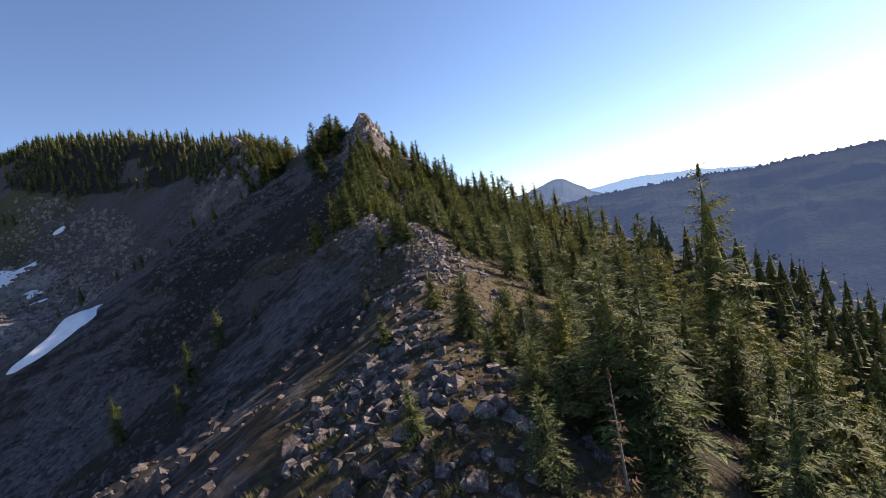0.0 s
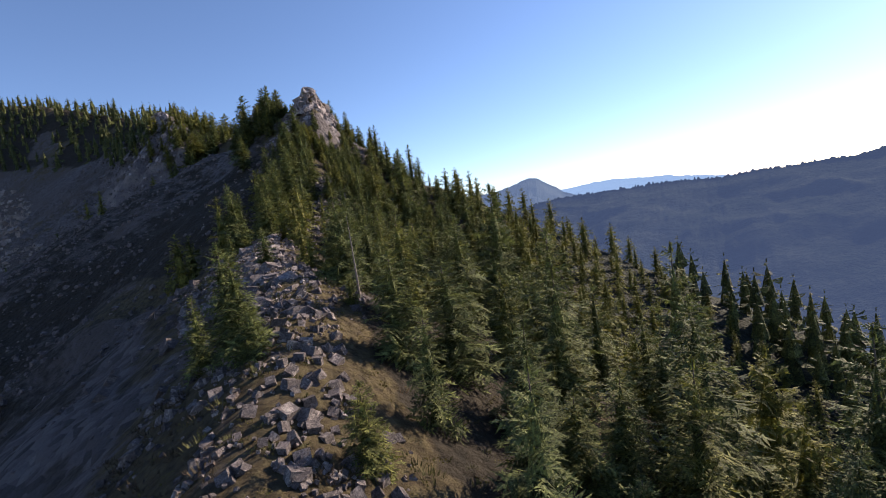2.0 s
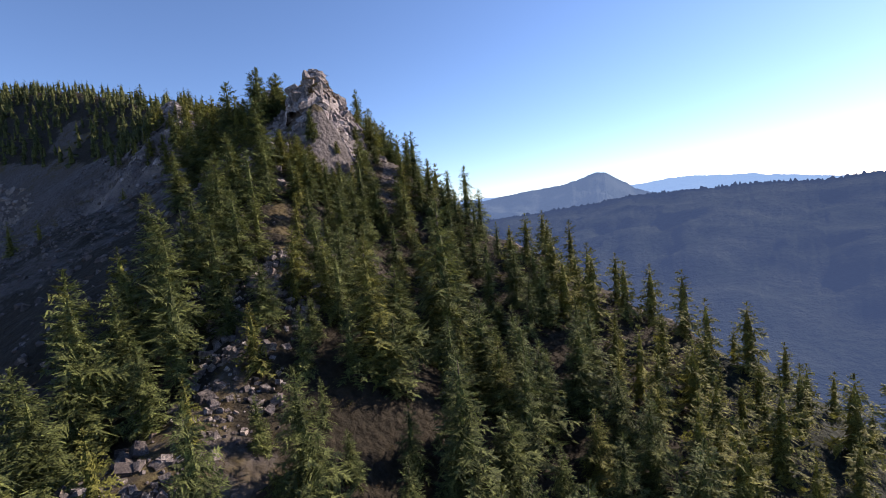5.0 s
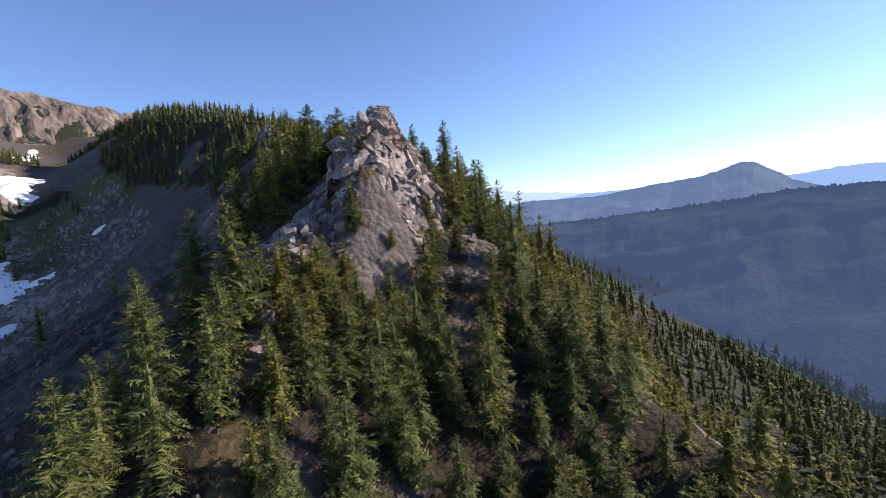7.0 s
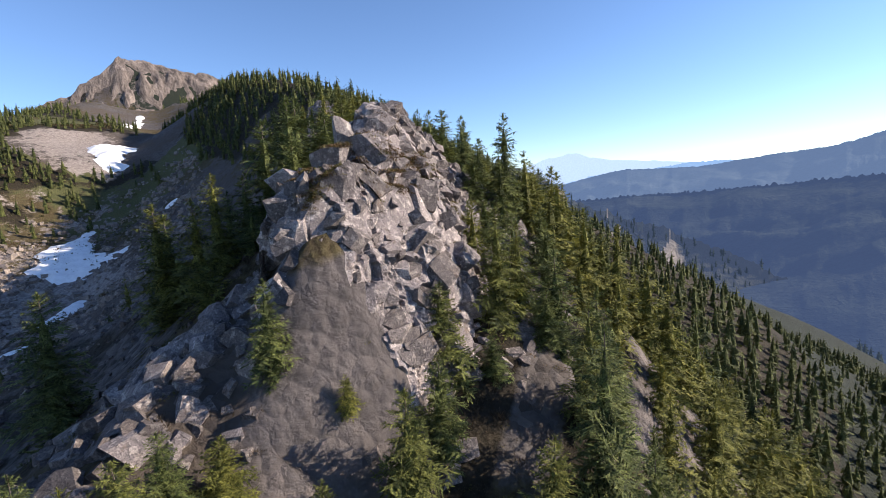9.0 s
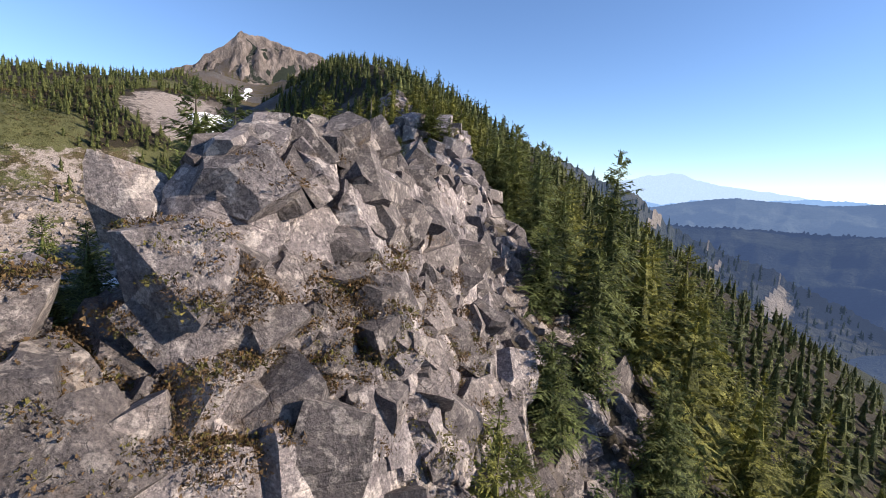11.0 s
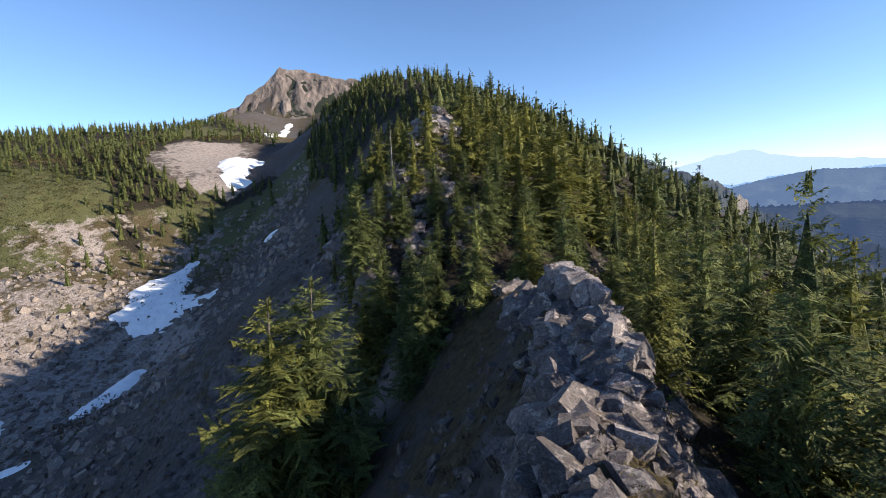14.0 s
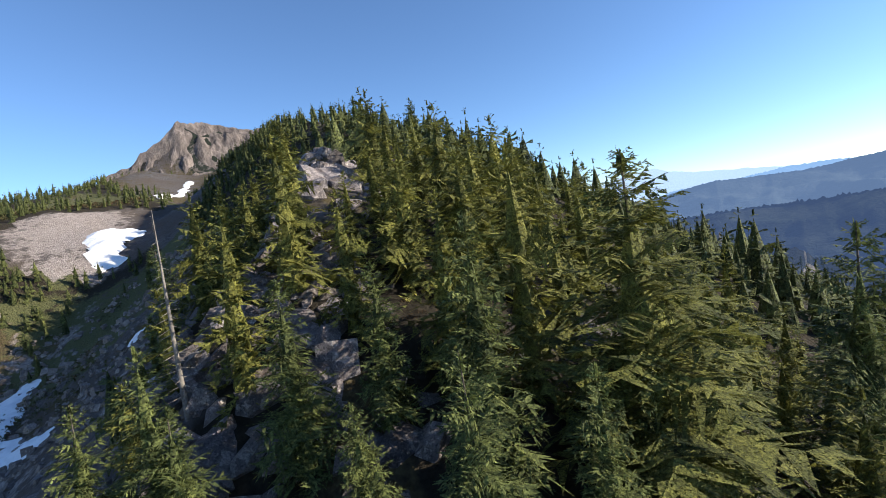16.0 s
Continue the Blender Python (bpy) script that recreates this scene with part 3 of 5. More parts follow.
def build_slide():
    v = SPUR_FLANK[0]
    keep = slide(v[..., 0], v[..., 2]) > 0
    idx = np.full(keep.shape, -1)
    idx[keep] = np.arange(keep.sum())
    q = np.stack([idx[:-1, :-1], idx[1:, :-1], idx[1:, 1:], idx[:-1, 1:]], -1).reshape(-1, 4)
    # the same faint blue emission for haze lies on the slide
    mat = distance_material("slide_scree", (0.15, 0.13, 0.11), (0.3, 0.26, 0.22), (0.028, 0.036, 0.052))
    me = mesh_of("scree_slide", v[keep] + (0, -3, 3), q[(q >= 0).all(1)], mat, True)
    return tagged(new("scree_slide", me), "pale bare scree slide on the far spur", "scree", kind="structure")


build_slide()


def build_peak():
    """The rocky summit above the bowl, with its fluted face."""
    xs, ys = np.arange(-735, -548, 3.0), np.arange(372, 640, 3.0)
    gx, gy = np.meshgrid(xs, ys, indexing="ij")
    p, _, _ = along(PEAK, gx, gy)
    rib = np.abs(fractal(gx + gy * 0.4, gy - gx * 0.2, 17, 35, 4))
    z = height(gx, gy) + 1.5 + np.clip(1 - np.abs(p - 32) / 36, 0, 1) * (rib * 15 - 6) + fractal(gx, gy, 8, 36, 2) * 1.6
    z = np.where(p > 84, z - (p - 84) * 0.6, z)
    i = np.arange(gx.size).reshape(gx.shape)
    q = np.stack([i[:-1, :-1], i[1:, :-1], i[1:, 1:], i[:-1, 1:]], -1).reshape(-1, 4)
    me = mesh_of("peak", np.stack([gx, gy, z], -1).reshape(-1, 3), q, CLIFF)
    return tagged(new("peak", me), "bare rocky peak with a pink and grey fluted cliff", "mountain", kind="structure")


build_peak()


# ---------------------------------------------------------------- snow
def snow_patch(label, line, cell=1.3, thick=1.2):
    """line: x, y, half width."""
    line = np.asarray(line, float)
    x0, y0 = line[:, 0].min() - 22, line[:, 1].min() - 22
    gx, gy = np.meshgrid(np.arange(x0, line[:, 0].max() + 22, cell), np.arange(y0, line[:, 1].max() + 22, cell), indexing="ij")
    d, _, (w,) = along(line, gx, gy)
    inside = w - d + fractal(gx, gy, 10, 91, 4) * np.minimum(w * 0.6, 4.5)
    z = height(gx, gy) + np.clip(inside * 0.4, -0.6, thick)
    keep = inside > -1.2
    idx = np.full(gx.shape, -1)
    idx[keep] = np.arange(keep.sum())
    q = np.stack([idx[:-1, :-1], idx[1:, :-1], idx[1:, 1:], idx[:-1, 1:]], -1).reshape(-1, 4)
    q = q[(q >= 0).all(1)]
    me = mesh_of("snow_patch", np.stack([gx[keep], gy[keep], z[keep]], -1), q, SNOW, True)
    return tagged(new("snow_patch", me), label, "snow", "snow patches in the bowl")


snow_patch("broad old snow patch in the bowl, half in shade", [(-229, 221, 4), (-216, 208, 10), (-203, 203, 11), (-192, 215, 4)])
snow_patch("long thin snow strip below the talus", [(-173, 192, 2.0), (-167, 185, 3.0), (-161, 178, 2.4)], 0.9)
snow_patch("small snow remnant among stones", [(-171, 162, 3.5), (-164, 160, 3)], 0.9)
snow_patch("tiny snow remnant beside stones", [(-148, 168, 1.6), (-149, 165, 1.4)], 0.9)
snow_patch("long snow strip at the foot of the shaded scree", [(-84, 110, 2.0), (-84, 103, 3.2), (-84, 98, 3), (-87, 91, 2.5)], 0.9)
snow_patch("bright snowfield under the pale talus", [(-306, 273, 9), (-292, 268, 9), (-278, 262, 6)], thick=2.6)
snow_patch("narrow snow gully below the peak's cliff", [(-495, 402, 3), (-440, 365, 4), (-400, 335, 3)], thick=4.0)
snow_patch("dot of snow on the dark slope", [(-194, 238, 1.8), (-192, 237, 1.6)], 0.8)


# ---------------------------------------------------------------- rocks
rng = np.random.default_rng(7)
CAMERA_LINE = np.array([p[1:4] for p in PATH])


def dense_line(n=400):
    s = np.linspace(0, len(CAMERA_LINE) - 1, n)
    return np.stack([np.interp(s, np.arange(len(CAMERA_LINE)), CAMERA_LINE[:, k]) for k in range(3)], -1)


FLIGHT = dense_line()


def clear_of_flight(p, r):
    return np.min(np.linalg.norm(FLIGHT - np.asarray(p), axis=1)) > r


def boulder_mesh(name, seed, cuts, mat):
    """A block split off along its joints: a box cut by several planes."""
    r = random.Random(seed)
    bm = bmesh.new()
    bmesh.ops.create_cube(bm, size=2.0)
    for _ in range(cuts):
        n = Vector((r.gauss(0, 1), r.gauss(0, 1), r.gauss(0, 0.9))).normalized()
        res = bmesh.ops.bisect_plane(bm, geom=bm.verts[:] + bm.edges[:] + bm.faces[:], plane_co=n * r.uniform(0.62, 1.05), plane_no=n, clear_outer=True)
        edges = [e for e in res["geom_cut"] if isinstance(e, bmesh.types.BMEdge)]
        if edges:
            bmesh.ops.contextual_create(bm, geom=edges)
    bmesh.ops.triangulate(bm, faces=bm.faces[:])
    bmesh.ops.recalc_face_normals(bm, faces=bm.faces[:])
    me = bpy.data.meshes.new(name)
    bm.to_mesh(me)
    bm.free()
    me.materials.append(mat)
    return me


def joints(p, cell, seed, squash=0.8):
    """Which joint block each point belongs to: number, vector from its heart, nearness to the joint."""
    r = np.random.default_rng(seed)
    k = (1, 1, squash)
    n = max(8, int(1.7 * len(p) * 0.0225 / cell ** 2))
    hearts = p[r.integers(0, len(p), n)] + r.normal(0, 0.35 * cell, (n, 3))
    which, gap = np.empty(len(p), int), np.empty(len(p))
    for a in range(0, len(p), 4000):
        q = p[a:a + 4000]
        d = np.linalg.norm((q[:, None] - hearts[None]) * k, axis=2)
        o = np.argpartition(d, 1, axis=1)[:, :2]
        two = np.sort(np.take_along_axis(d, o, 1), axis=1)
        which[a:a + 4000], gap[a:a + 4000] = d.argmin(1), two[:, 1] - two[:, 0]
    return which, p - hearts[which], gap, n


FACES = []


def rock_face(parent, line, right, left, seed, cell=1.7, push=0.5, step=0.15):
    """A crag along a crest line: walls to both sides by their profiles (offset, drop), split into joint blocks that stand proud or sunk."""
    line = np.asarray(line, float)
    run = np.concatenate([[0], np.cumsum(np.linalg.norm(np.diff(line[:, :2], axis=0), axis=1))])
    u = np.arange(0, run[-1], step)
    c = np.stack([np.interp(u, run, line[:, k]) for k in range(3)], -1)
    ker = np.hanning(15) / np.hanning(15).sum()
    for k in range(3):
        c[:, k] = np.convolve(np.pad(c[:, k], 7, mode="edge"), ker, "valid")
    tan = np.gradient(c[:, :2], axis=0)
    wide = np.hanning(41) / np.hanning(41).sum()
    tan = np.stack([np.convolve(np.pad(tan[:, k], 20, mode="edge"), wide, "valid") for k in range(2)], -1)
    tan /= np.linalg.norm(tan, axis=1)[:, None]
    prof = [(-o, d) for o, d in left[:0:-1]] + list(right)
    prof = np.array(prof, float)
    plen = np.concatenate([[0], np.cumsum(np.linalg.norm(np.diff(prof, axis=0), axis=1))])
    w = np.arange(0, plen[-1], step)
    off, drop = np.interp(w, plen, prof[:, 0]), np.interp(w, plen, prof[:, 1])
    x = c[:, None, 0] + tan[:, None, 1] * off
    y = c[:, None, 1] - tan[:, None, 0] * off
    z = c[:, None, 2] - drop + 0.35 * value_noise(x, y, 2.6, seed)
    g = np.stack([x, y, z], -1)
    nrm = np.cross(np.gradient(g, axis=0), np.gradient(g, axis=1))
    nrm *= np.sign(nrm[..., 2:3].mean())
    nrm /= np.linalg.norm(nrm, axis=2)[..., None] + 1e-9
    p, nrm = g.reshape(-1, 3), nrm.reshape(-1, 3)
    r = np.random.default_rng(seed + 1)
    which, arm, gap, n = joints(p, cell, seed + 2)
    tilt = r.normal(0, 0.24 * min(1.0, (1.9 / cell) ** 1.3), (n, 3))
    out = r.uniform(-0.6, 0.75, n)[which] * push + (arm * tilt[which]).sum(1) * 0.8
    out -= 0.3 * np.exp(-(gap / 0.07) ** 2)
    sub, arm2, gap2, n2 = joints(p, cell * 0.4, seed + 3)
    broken = (r.random(n) < 0.42)[which] * 1.0
    tilt2 = r.normal(0, 0.35, (n2, 3))
    out += broken * (r.uniform(-0.4, 0.5, n2)[sub] * push * 0.45 + (arm2 * tilt2[sub]).sum(1) * 0.6 - 0.1 * np.exp(-(gap2 / 0.05) ** 2))
    out += value_noise(p[:, 0] + p[:, 2], p[:, 1] - p[:, 2], 0.4, seed + 4) * 0.05 * (0.5 + broken)
    v = p + nrm * np.clip(out, -0.9, 0.6 * push)[:, None]
    i = np.arange(len(p)).reshape(g.shape[:2])
    q = np.stack([i[:-1, :-1], i[:-1, 1:], i[1:, 1:], i[1:, :-1]], -1).reshape(-1, 4)
    f = np.concatenate([q[:, :3], q[:, [0, 2, 3]]])
    base = np.array(parent.matrix_basis.translation)
    me = mesh_of("rock_face", v - base, f, FACE)
    tone = 0.55 * r.random(n)[which] + 0.45 * r.random(n2)[sub]
    me.attributes.new("block", "FLOAT", "POINT").data.foreach_set("value", tone.astype(np.float32))
    FACES.append((v, f))
    return part("rock_face", me, parent, "jointed grey rock wall with pale lichen")


BOULDERS = [boulder_mesh("boulder", 100 + k, 6, ROCK) for k in range(14)]


BLOCKS = []
ROCK_V, ROCK_F = [], []


FACE_TREES = []


def rock_z(x, y):
    """The top of the crags' walls or of the ground."""
    z = ground_z(x, y)
    for t in FACE_TREES:
        hit = t.ray_cast(Vector((x, y, z + 12)), Vector((0, 0, -1)), 12)
        if hit[0] is not None:
            z = max(z, hit[0].z)
    return z


def normal_at(x, y, e=1.2):
    return Vector((-(rock_z(x + e, y) - rock_z(x - e, y)) / (2 * e), -(rock_z(x, y + e) - rock_z(x, y - e)) / (2 * e), 1)).normalized()


def set_block(parent, meshes, x, y, size, sink, tilt=0.35, flat=(0.55, 0.9), steep=1.0):
    n = normal_at(x, y)
    n = Vector((n.x * steep, n.y * steep, n.z)).normalized()
    p = Vector((x, y, rock_z(x, y))) - n * size * sink
    if not clear_of_flight(p, size * 1.2 + 2.1):
        return None
    q = n.to_track_quat("Z", "Y") @ Euler((rng.normal(0, tilt), rng.normal(0, tilt), rng.normal(0.4, 0.5))).to_quaternion()
    ob = new("boulder", meshes[int(rng.integers(len(meshes)))])
    s = Vector((size, size * rng.uniform(0.6, 1.0), size * rng.uniform(*flat)))
    ob.matrix_basis = Matrix.LocRotScale(p - (parent.matrix_basis.translation if parent else Vector()), q, s)
    ob.parent = parent
    m = np.array(q.to_matrix()) * np.array(s)
    v, f = BLOCKS[meshes.index(ob.data)]
    ROCK_V.append(v @ m.T + np.array(p))
    ROCK_F.append(f)
    return ob


def block_arrays(x, y, size, sink=0.4):
    n = normal_at(x, y)
    p = Vector((x, y, rock_z(x, y))) - n * size * sink
    if not clear_of_flight(p, size * 1.2 + 0.9):
        return None
    q = n.to_track_quat("Z", "Y") @ Euler((rng.normal(0, 0.4), rng.normal(0, 0.4), rng.normal(0.4, 0.5))).to_quaternion()
    m = np.array(q.to_matrix()) * np.array((size, size * rng.uniform(0.6, 1.0), size * rng.uniform(0.5, 0.9)))
    v, f = BLOCKS[int(rng.integers(len(BLOCKS)))]
    return v @ m.T + np.array(p), f


def shaded_side(x, y):
    """The smooth cliff on the crest's bowl side, swept clear of loose blocks."""
    d, side, _ = along(RIBS[0][0] + RIBS[1][0], np.array([x]), np.array([y]))
    return 150 < y < 175 and side[0] > 0 and d[0] > 1.8


def big_block(parent, place, size, turn, k):
    """One of the large blocks that stand out singly."""
    ob = part("boulder", BOULDERS[k], parent)
    q = Euler([radians(a) for a in turn]).to_quaternion()
    ob.matrix_basis = Matrix.LocRotScale(Vector(place) - parent.matrix_basis.translation, q, Vector(size))
    m = np.array(q.to_matrix()) * np.array(size)
    ROCK_V.append(BLOCKS[k][0] @ m.T + np.array(place))
    ROCK_F.append(BLOCKS[k][1])


def crest_blocks(parent, line, size, rows, seed):
    """Angular blocks side by side along a crest, and in rows down its right side: (offset, drop)."""
    r = np.random.default_rng(seed)
    line = np.asarray(line, float)
    run = np.concatenate([[0], np.cumsum(np.linalg.norm(np.diff(line[:, :2], axis=0), axis=1))])
    for off, drop in rows:
        u = r.uniform(0, 0.5) * size
        while u < run[-1]:
            a, b = (np.array([np.interp(v, run, line[:, k]) for k in range(3)]) for v in (u, min(u + 0.3, run[-1] + 0.3)))
            way = line[-1, :2] - line[0, :2] if np.allclose(a, b) else b[:2] - a[:2]
            way = way / np.linalg.norm(way)
            s = size * r.uniform(0.7, 1.2)
            p = (a[0] + way[1] * off + r.normal(0, 0.15), a[1] - way[0] * off + r.normal(0, 0.15), a[2] - drop - 0.62 * s + r.uniform(-0.25, 0.1))
            if clear_of_flight(p, s * 1.1 + 0.8):
                big_block(parent, p, (s, s * r.uniform(0.7, 1.0), s * r.uniform(0.75, 1.05)), (r.normal(0, 16), r.normal(0, 16), r.uniform(0, 360)), int(r.integers(len(BOULDERS))))
            u += s * r.uniform(0.8, 1.2)


ROWS = ((0.1, -0.7), (0.9, 0.3), (1.5, 1.8), (2.1, 3.4))


def outcrop(label, line, reach, sizes, seed, rubble=0, faces=(), blocks=0.0, rows=ROWS):
    """A rock knoll of joint blocks along one rib, on the walls of its crag."""
    global rng
    rng = np.random.default_rng(seed)
    line = np.asarray(line, float)
    base = new("rock_outcrop")
    base.matrix_basis = Matrix.Translation((*line[len(line) // 2][:2], ground_z(*line[len(line) // 2][:2]) - 4))
    for k, face in enumerate(faces):
        rock_face(base, *face[:3], seed * 10 + k, *face[3:])
        v, f = FACES[-1]
        FACE_TREES.append(BVHTree.FromPolygons(v.tolist(), f.tolist()))
        ROCK_V.append(v)
        ROCK_F.append(f)
        if blocks:
            crest_blocks(base, face[0], blocks, rows, seed * 7 + k)
    for count, lo, hi in sizes:
        for _ in range(count):
            k = int(rng.integers(len(line) - 1))
            a, b = line[k], line[k + 1]
            u, ang, r = rng.random(), rng.uniform(0, 2 * math.pi), reach * math.sqrt(rng.random())
            x, y = a[0] + u * (b[0] - a[0]) + r * math.cos(ang), a[1] + u * (b[1] - a[1]) + r * math.sin(ang)
            if shaded_side(x, y):
                continue
            set_block(base, BOULDERS, x, y, rng.uniform(lo, hi), 0.32)
    vs, fs, off = [], [], 0
    for _ in range(rubble):
        k = int(rng.integers(len(line) - 1))
        u, ang, r = rng.random(), rng.uniform(0, 2 * math.pi), reach * 1.35 * math.sqrt(rng.random())
        c = line[k] + u * (line[k + 1] - line[k])
        if shaded_side(c[0] + r * math.cos(ang), c[1] + r * math.sin(ang)):
            continue
        got = block_arrays(c[0] + r * math.cos(ang), c[1] + r * math.sin(ang), 0.2 + 0.8 * rng.random() ** 2, 0.3)
        if got:
            vs.append(got[0])
            fs.append(got[1] + off)
            off += len(got[0])
    if vs:
        me = mesh_of("rubble", np.concatenate(vs) - np.array(base.matrix_basis.translation), np.concatenate(fs), RUBBLE)
        tagged(part("rubble", me, base, "small broken blocks filling the joints"), kind="stuff")
    return tagged(base, label, "rock", "rock knolls on the crest")


def scatter(name, label, category, xy, sizes, prototypes, mat, sink=0.25, lean=None, places=None):
    """Many alike things, joined."""
    z = height(xy[:, 0], xy[:, 1]) if places is None else places
    vs, fs, off = [], [], 0
    r = np.random.default_rng(len(xy))
    for (x, y), zz, s in zip(xy, z, sizes):
        v, f = prototypes[int(r.integers(len(prototypes)))]
        a = r.uniform(0, 2 * math.pi)
        ca, sa = math.cos(a), math.sin(a)
        k = np.array([[ca, -sa, 0], [sa, ca, 0], [0, 0, 1]])
        if lean:
            k = np.array((Euler((r.normal(0, lean), r.normal(0, lean), a))).to_matrix())
        vs.append((v @ k.T) * s + (x, y, zz - sink * s))
        fs.append(f + off)
        off += len(v)
    return tagged(new(name, mesh_of(name, np.concatenate(vs), np.concatenate(fs), mat)), label, category, kind="stuff")


def arrays(me):
    v = np.empty(len(me.vertices) * 3)
    me.vertices.foreach_get("co", v)
    f = np.empty(len(me.polygons) * 3, np.int32)
    me.polygons.foreach_get("vertices", f)
    return v.reshape(-1, 3), f.reshape(-1, 3)


BLOCKS += [arrays(m) for m in BOULDERS]
UPPER = [(-18.8, 143.2, 34.4), (-18.3, 144.3, 36.8), (-17.9, 145.3, 38.3), (-18.4, 147.4, 38.5), (-19.4, 149.4, 38.15), (-20.2, 151.8, 37.65), (-21.1, 154.3, 37.95), (-22.6, 158.2, 37.8),
         (-23.8, 161.6, 37.7), (-24.8, 164.2, 37.5), (-25.6, 165.8, 35.6)]
LOWER = [(-17.9, 136.6, 29.6), (-17.3, 138.2, 32.6), (-16.6, 139.6, 33.9), (-15.7, 142, 33.9), (-15.0, 144.6, 33.3), (-14.5, 147.3, 31.9), (-14.9, 150.5, 31), (-16.2, 154, 30.4), (-17.6, 158, 29), (-18.6, 162, 27)]
WALL = [(0, 0), (0.9, 0.8), (1.8, 3.3), (2.6, 4.2), (3.4, 6.0), (5, 9.5)]
BLUFF = [(0, 0), (0.6, 0.4), (1.4, 3.0), (2.2, 4.2), (3.2, 7.5), (5.2, 12.0), (7, 15)]
SHELF = [(0, 0), (1.6, -0.5), (2.8, -0.2), (4.2, 3.0)]
BACK = [(0, 0), (0.6, 0.3), (1.3, 2.6), (2.6, 6.0), (4.4, 10)]
outcrop("craggy grey summit rock of jointed blocks, lichen spotted", UPPER, 5.0, [(40, 0.3, 0.6), (90, 0.18, 0.4)], 5, 800, [(UPPER, WALL, BACK, 3.0, 0.55), (LOWER, BLUFF, SHELF, 3.4, 0.5)])
summit = bpy.data.objects["rock_outcrop"]
big_block(summit, (-17.0, 144.0, 35.5), (1.05, 0.9, 0.85), (8, -6, 25), 2)
big_block(summit, (-18.8, 143.9, 36.4), (0.85, 0.7, 0.8), (-10, 14, 50), 5)
big_block(summit, (-18.0, 141.6, 34.9), (0.9, 0.7, 0.7), (12, 6, 10), 9)
big_block(summit, (-19.6, 140.0, 33.6), (1.3, 1.0, 0.9), (-14, 8, 70), 11)
CRAG = [(-39.8, 170.4, 37.65), (-38.2, 169.6, 40.25), (-36.9, 169.2, 41.85), (-35.6, 169.3, 42.05), (-34.8, 169.8, 40.85), (-34.2, 170.6, 38.85)]
BEYOND = [(-37.2, 172.6, 38.55), (-36.2, 173.2, 41.05), (-35.3, 173.7, 42.15), (-34.4, 174.0, 41.65), (-33.2, 173.2, 40.55), (-32.3, 171.9, 39.75), (-31.5, 170.6, 38.85), (-30.4, 169.4, 36.65)]
FORE = [(-33.2, 166.9, 37.25), (-32.2, 167.7, 38.85), (-31.2, 168.5, 39.85), (-30.3, 169.0, 38.85), (-29.2, 169.6, 36.55)]
STEEP = [(0, 0), (0.5, 0.2), (1.4, 2.8), (2.0, 3.4), (3.0, 6.5)]
SMALL = [(0, 0), (0.7, 0.7), (1.5, 3.0), (2.8, 6)]
outcrop("dark jagged crest rock with a lit slab", CRAG, 3.0, [(24, 0.3, 0.6), (50, 0.2, 0.4)], 6, 260,
        [(CRAG, STEEP, SMALL, 2.2, 0.4), (BEYOND, STEEP, SMALL, 1.9, 0.4), (FORE, SMALL, SMALL, 1.9, 0.35)], 1.0)
SPINE = [(-40.4, 178.2, 35.85), (-42.0, 181.4, 38.35), (-43.8, 184.4, 39.55), (-44.9, 185.8, 39.65), (-45.9, 187, 37.75)]
outcrop("pale rock rib on the narrow crest", SPINE, 2.2, [(10, 0.4, 0.7), (30, 0.2, 0.45)], 15, 160, [(SPINE, [(0, 0), (0.6, 0.4), (1.3, 2.4), (2.6, 4.6)], [(0, 0), (0.8, 0.4), (1.8, 2.4), (3, 4.6)], 1.5, 0.4)], 0.65, ((0.1, -0.4), (0.8, 0.5)))
STUB = [(-46.0, 189.0, 37.05), (-47.2, 190.0, 38.95), (-48.6, 190.8, 39.55), (-49.8, 191.5, 39.85), (-50.8, 192.3, 39.45), (-52, 193.2, 37.25)]
outcrop("pale angular rock beside firs on the crest", STUB, 2.4, [(4, 0.6, 0.9), (20, 0.3, 0.6)], 7, 60, [(STUB, [(0, 0), (0.6, 0.3), (1.2, 2.2), (2.4, 4.4)], [(0, 0), (0.7, 0.4), (1.4, 2.6), (2.6, 4.6)], 1.6, 0.4)], 0.9, ROWS[:2])
outcrop("grey crag among firs near the hilltop", RIBS[3][0], 5.0, [(18, 1.2, 2.0), (50, 0.5, 1.2)], 8, 120)
outcrop("steep shaded cliff of grey blocks below firs", RIBS[4][0], 5.0, [(16, 0.8, 1.5), (50, 0.4, 0.9)], 9, 200)
outcrop("low broken rocks along the saddle crest", [(-38, 174), (-44, 183), (-50, 190), (-55, 194), (-58, 198)], 1.8, [(22, 0.18, 0.38)], 10, 150)
outcrop("pale broken rocks at the foot of the summit rock", [(-17, 123), (-20.5, 133), (-21, 138)], 4.0, [(20, 0.7, 1.3), (60, 0.3, 0.7)], 11, 250)
outcrop("dark fluted cliff blocks on the hill's shaded side", [(-78, 199), (-88, 205), (-97, 214), (-104, 228)], 11.0, [(30, 0.7, 1.4), (70, 0.4, 0.9)], 13, 300)
outcrop("broken blocks on the crag's steep side", [(-15, 141), (-14, 150), (-17, 160), (-22, 166)], 5.0, [(40, 0.5, 1.3), (80, 0.25, 0.6)], 14, 500)
outcrop("small jagged rocks on the narrow crest", [(-4, 52), (-9, 64), (-12, 78), (-11.5, 84)], 1.8, [(5, 0.5, 0.8), (30, 0.2, 0.4)], 12, 110)

off = np.cumsum([0] + [len(v) for v in ROCK_V])
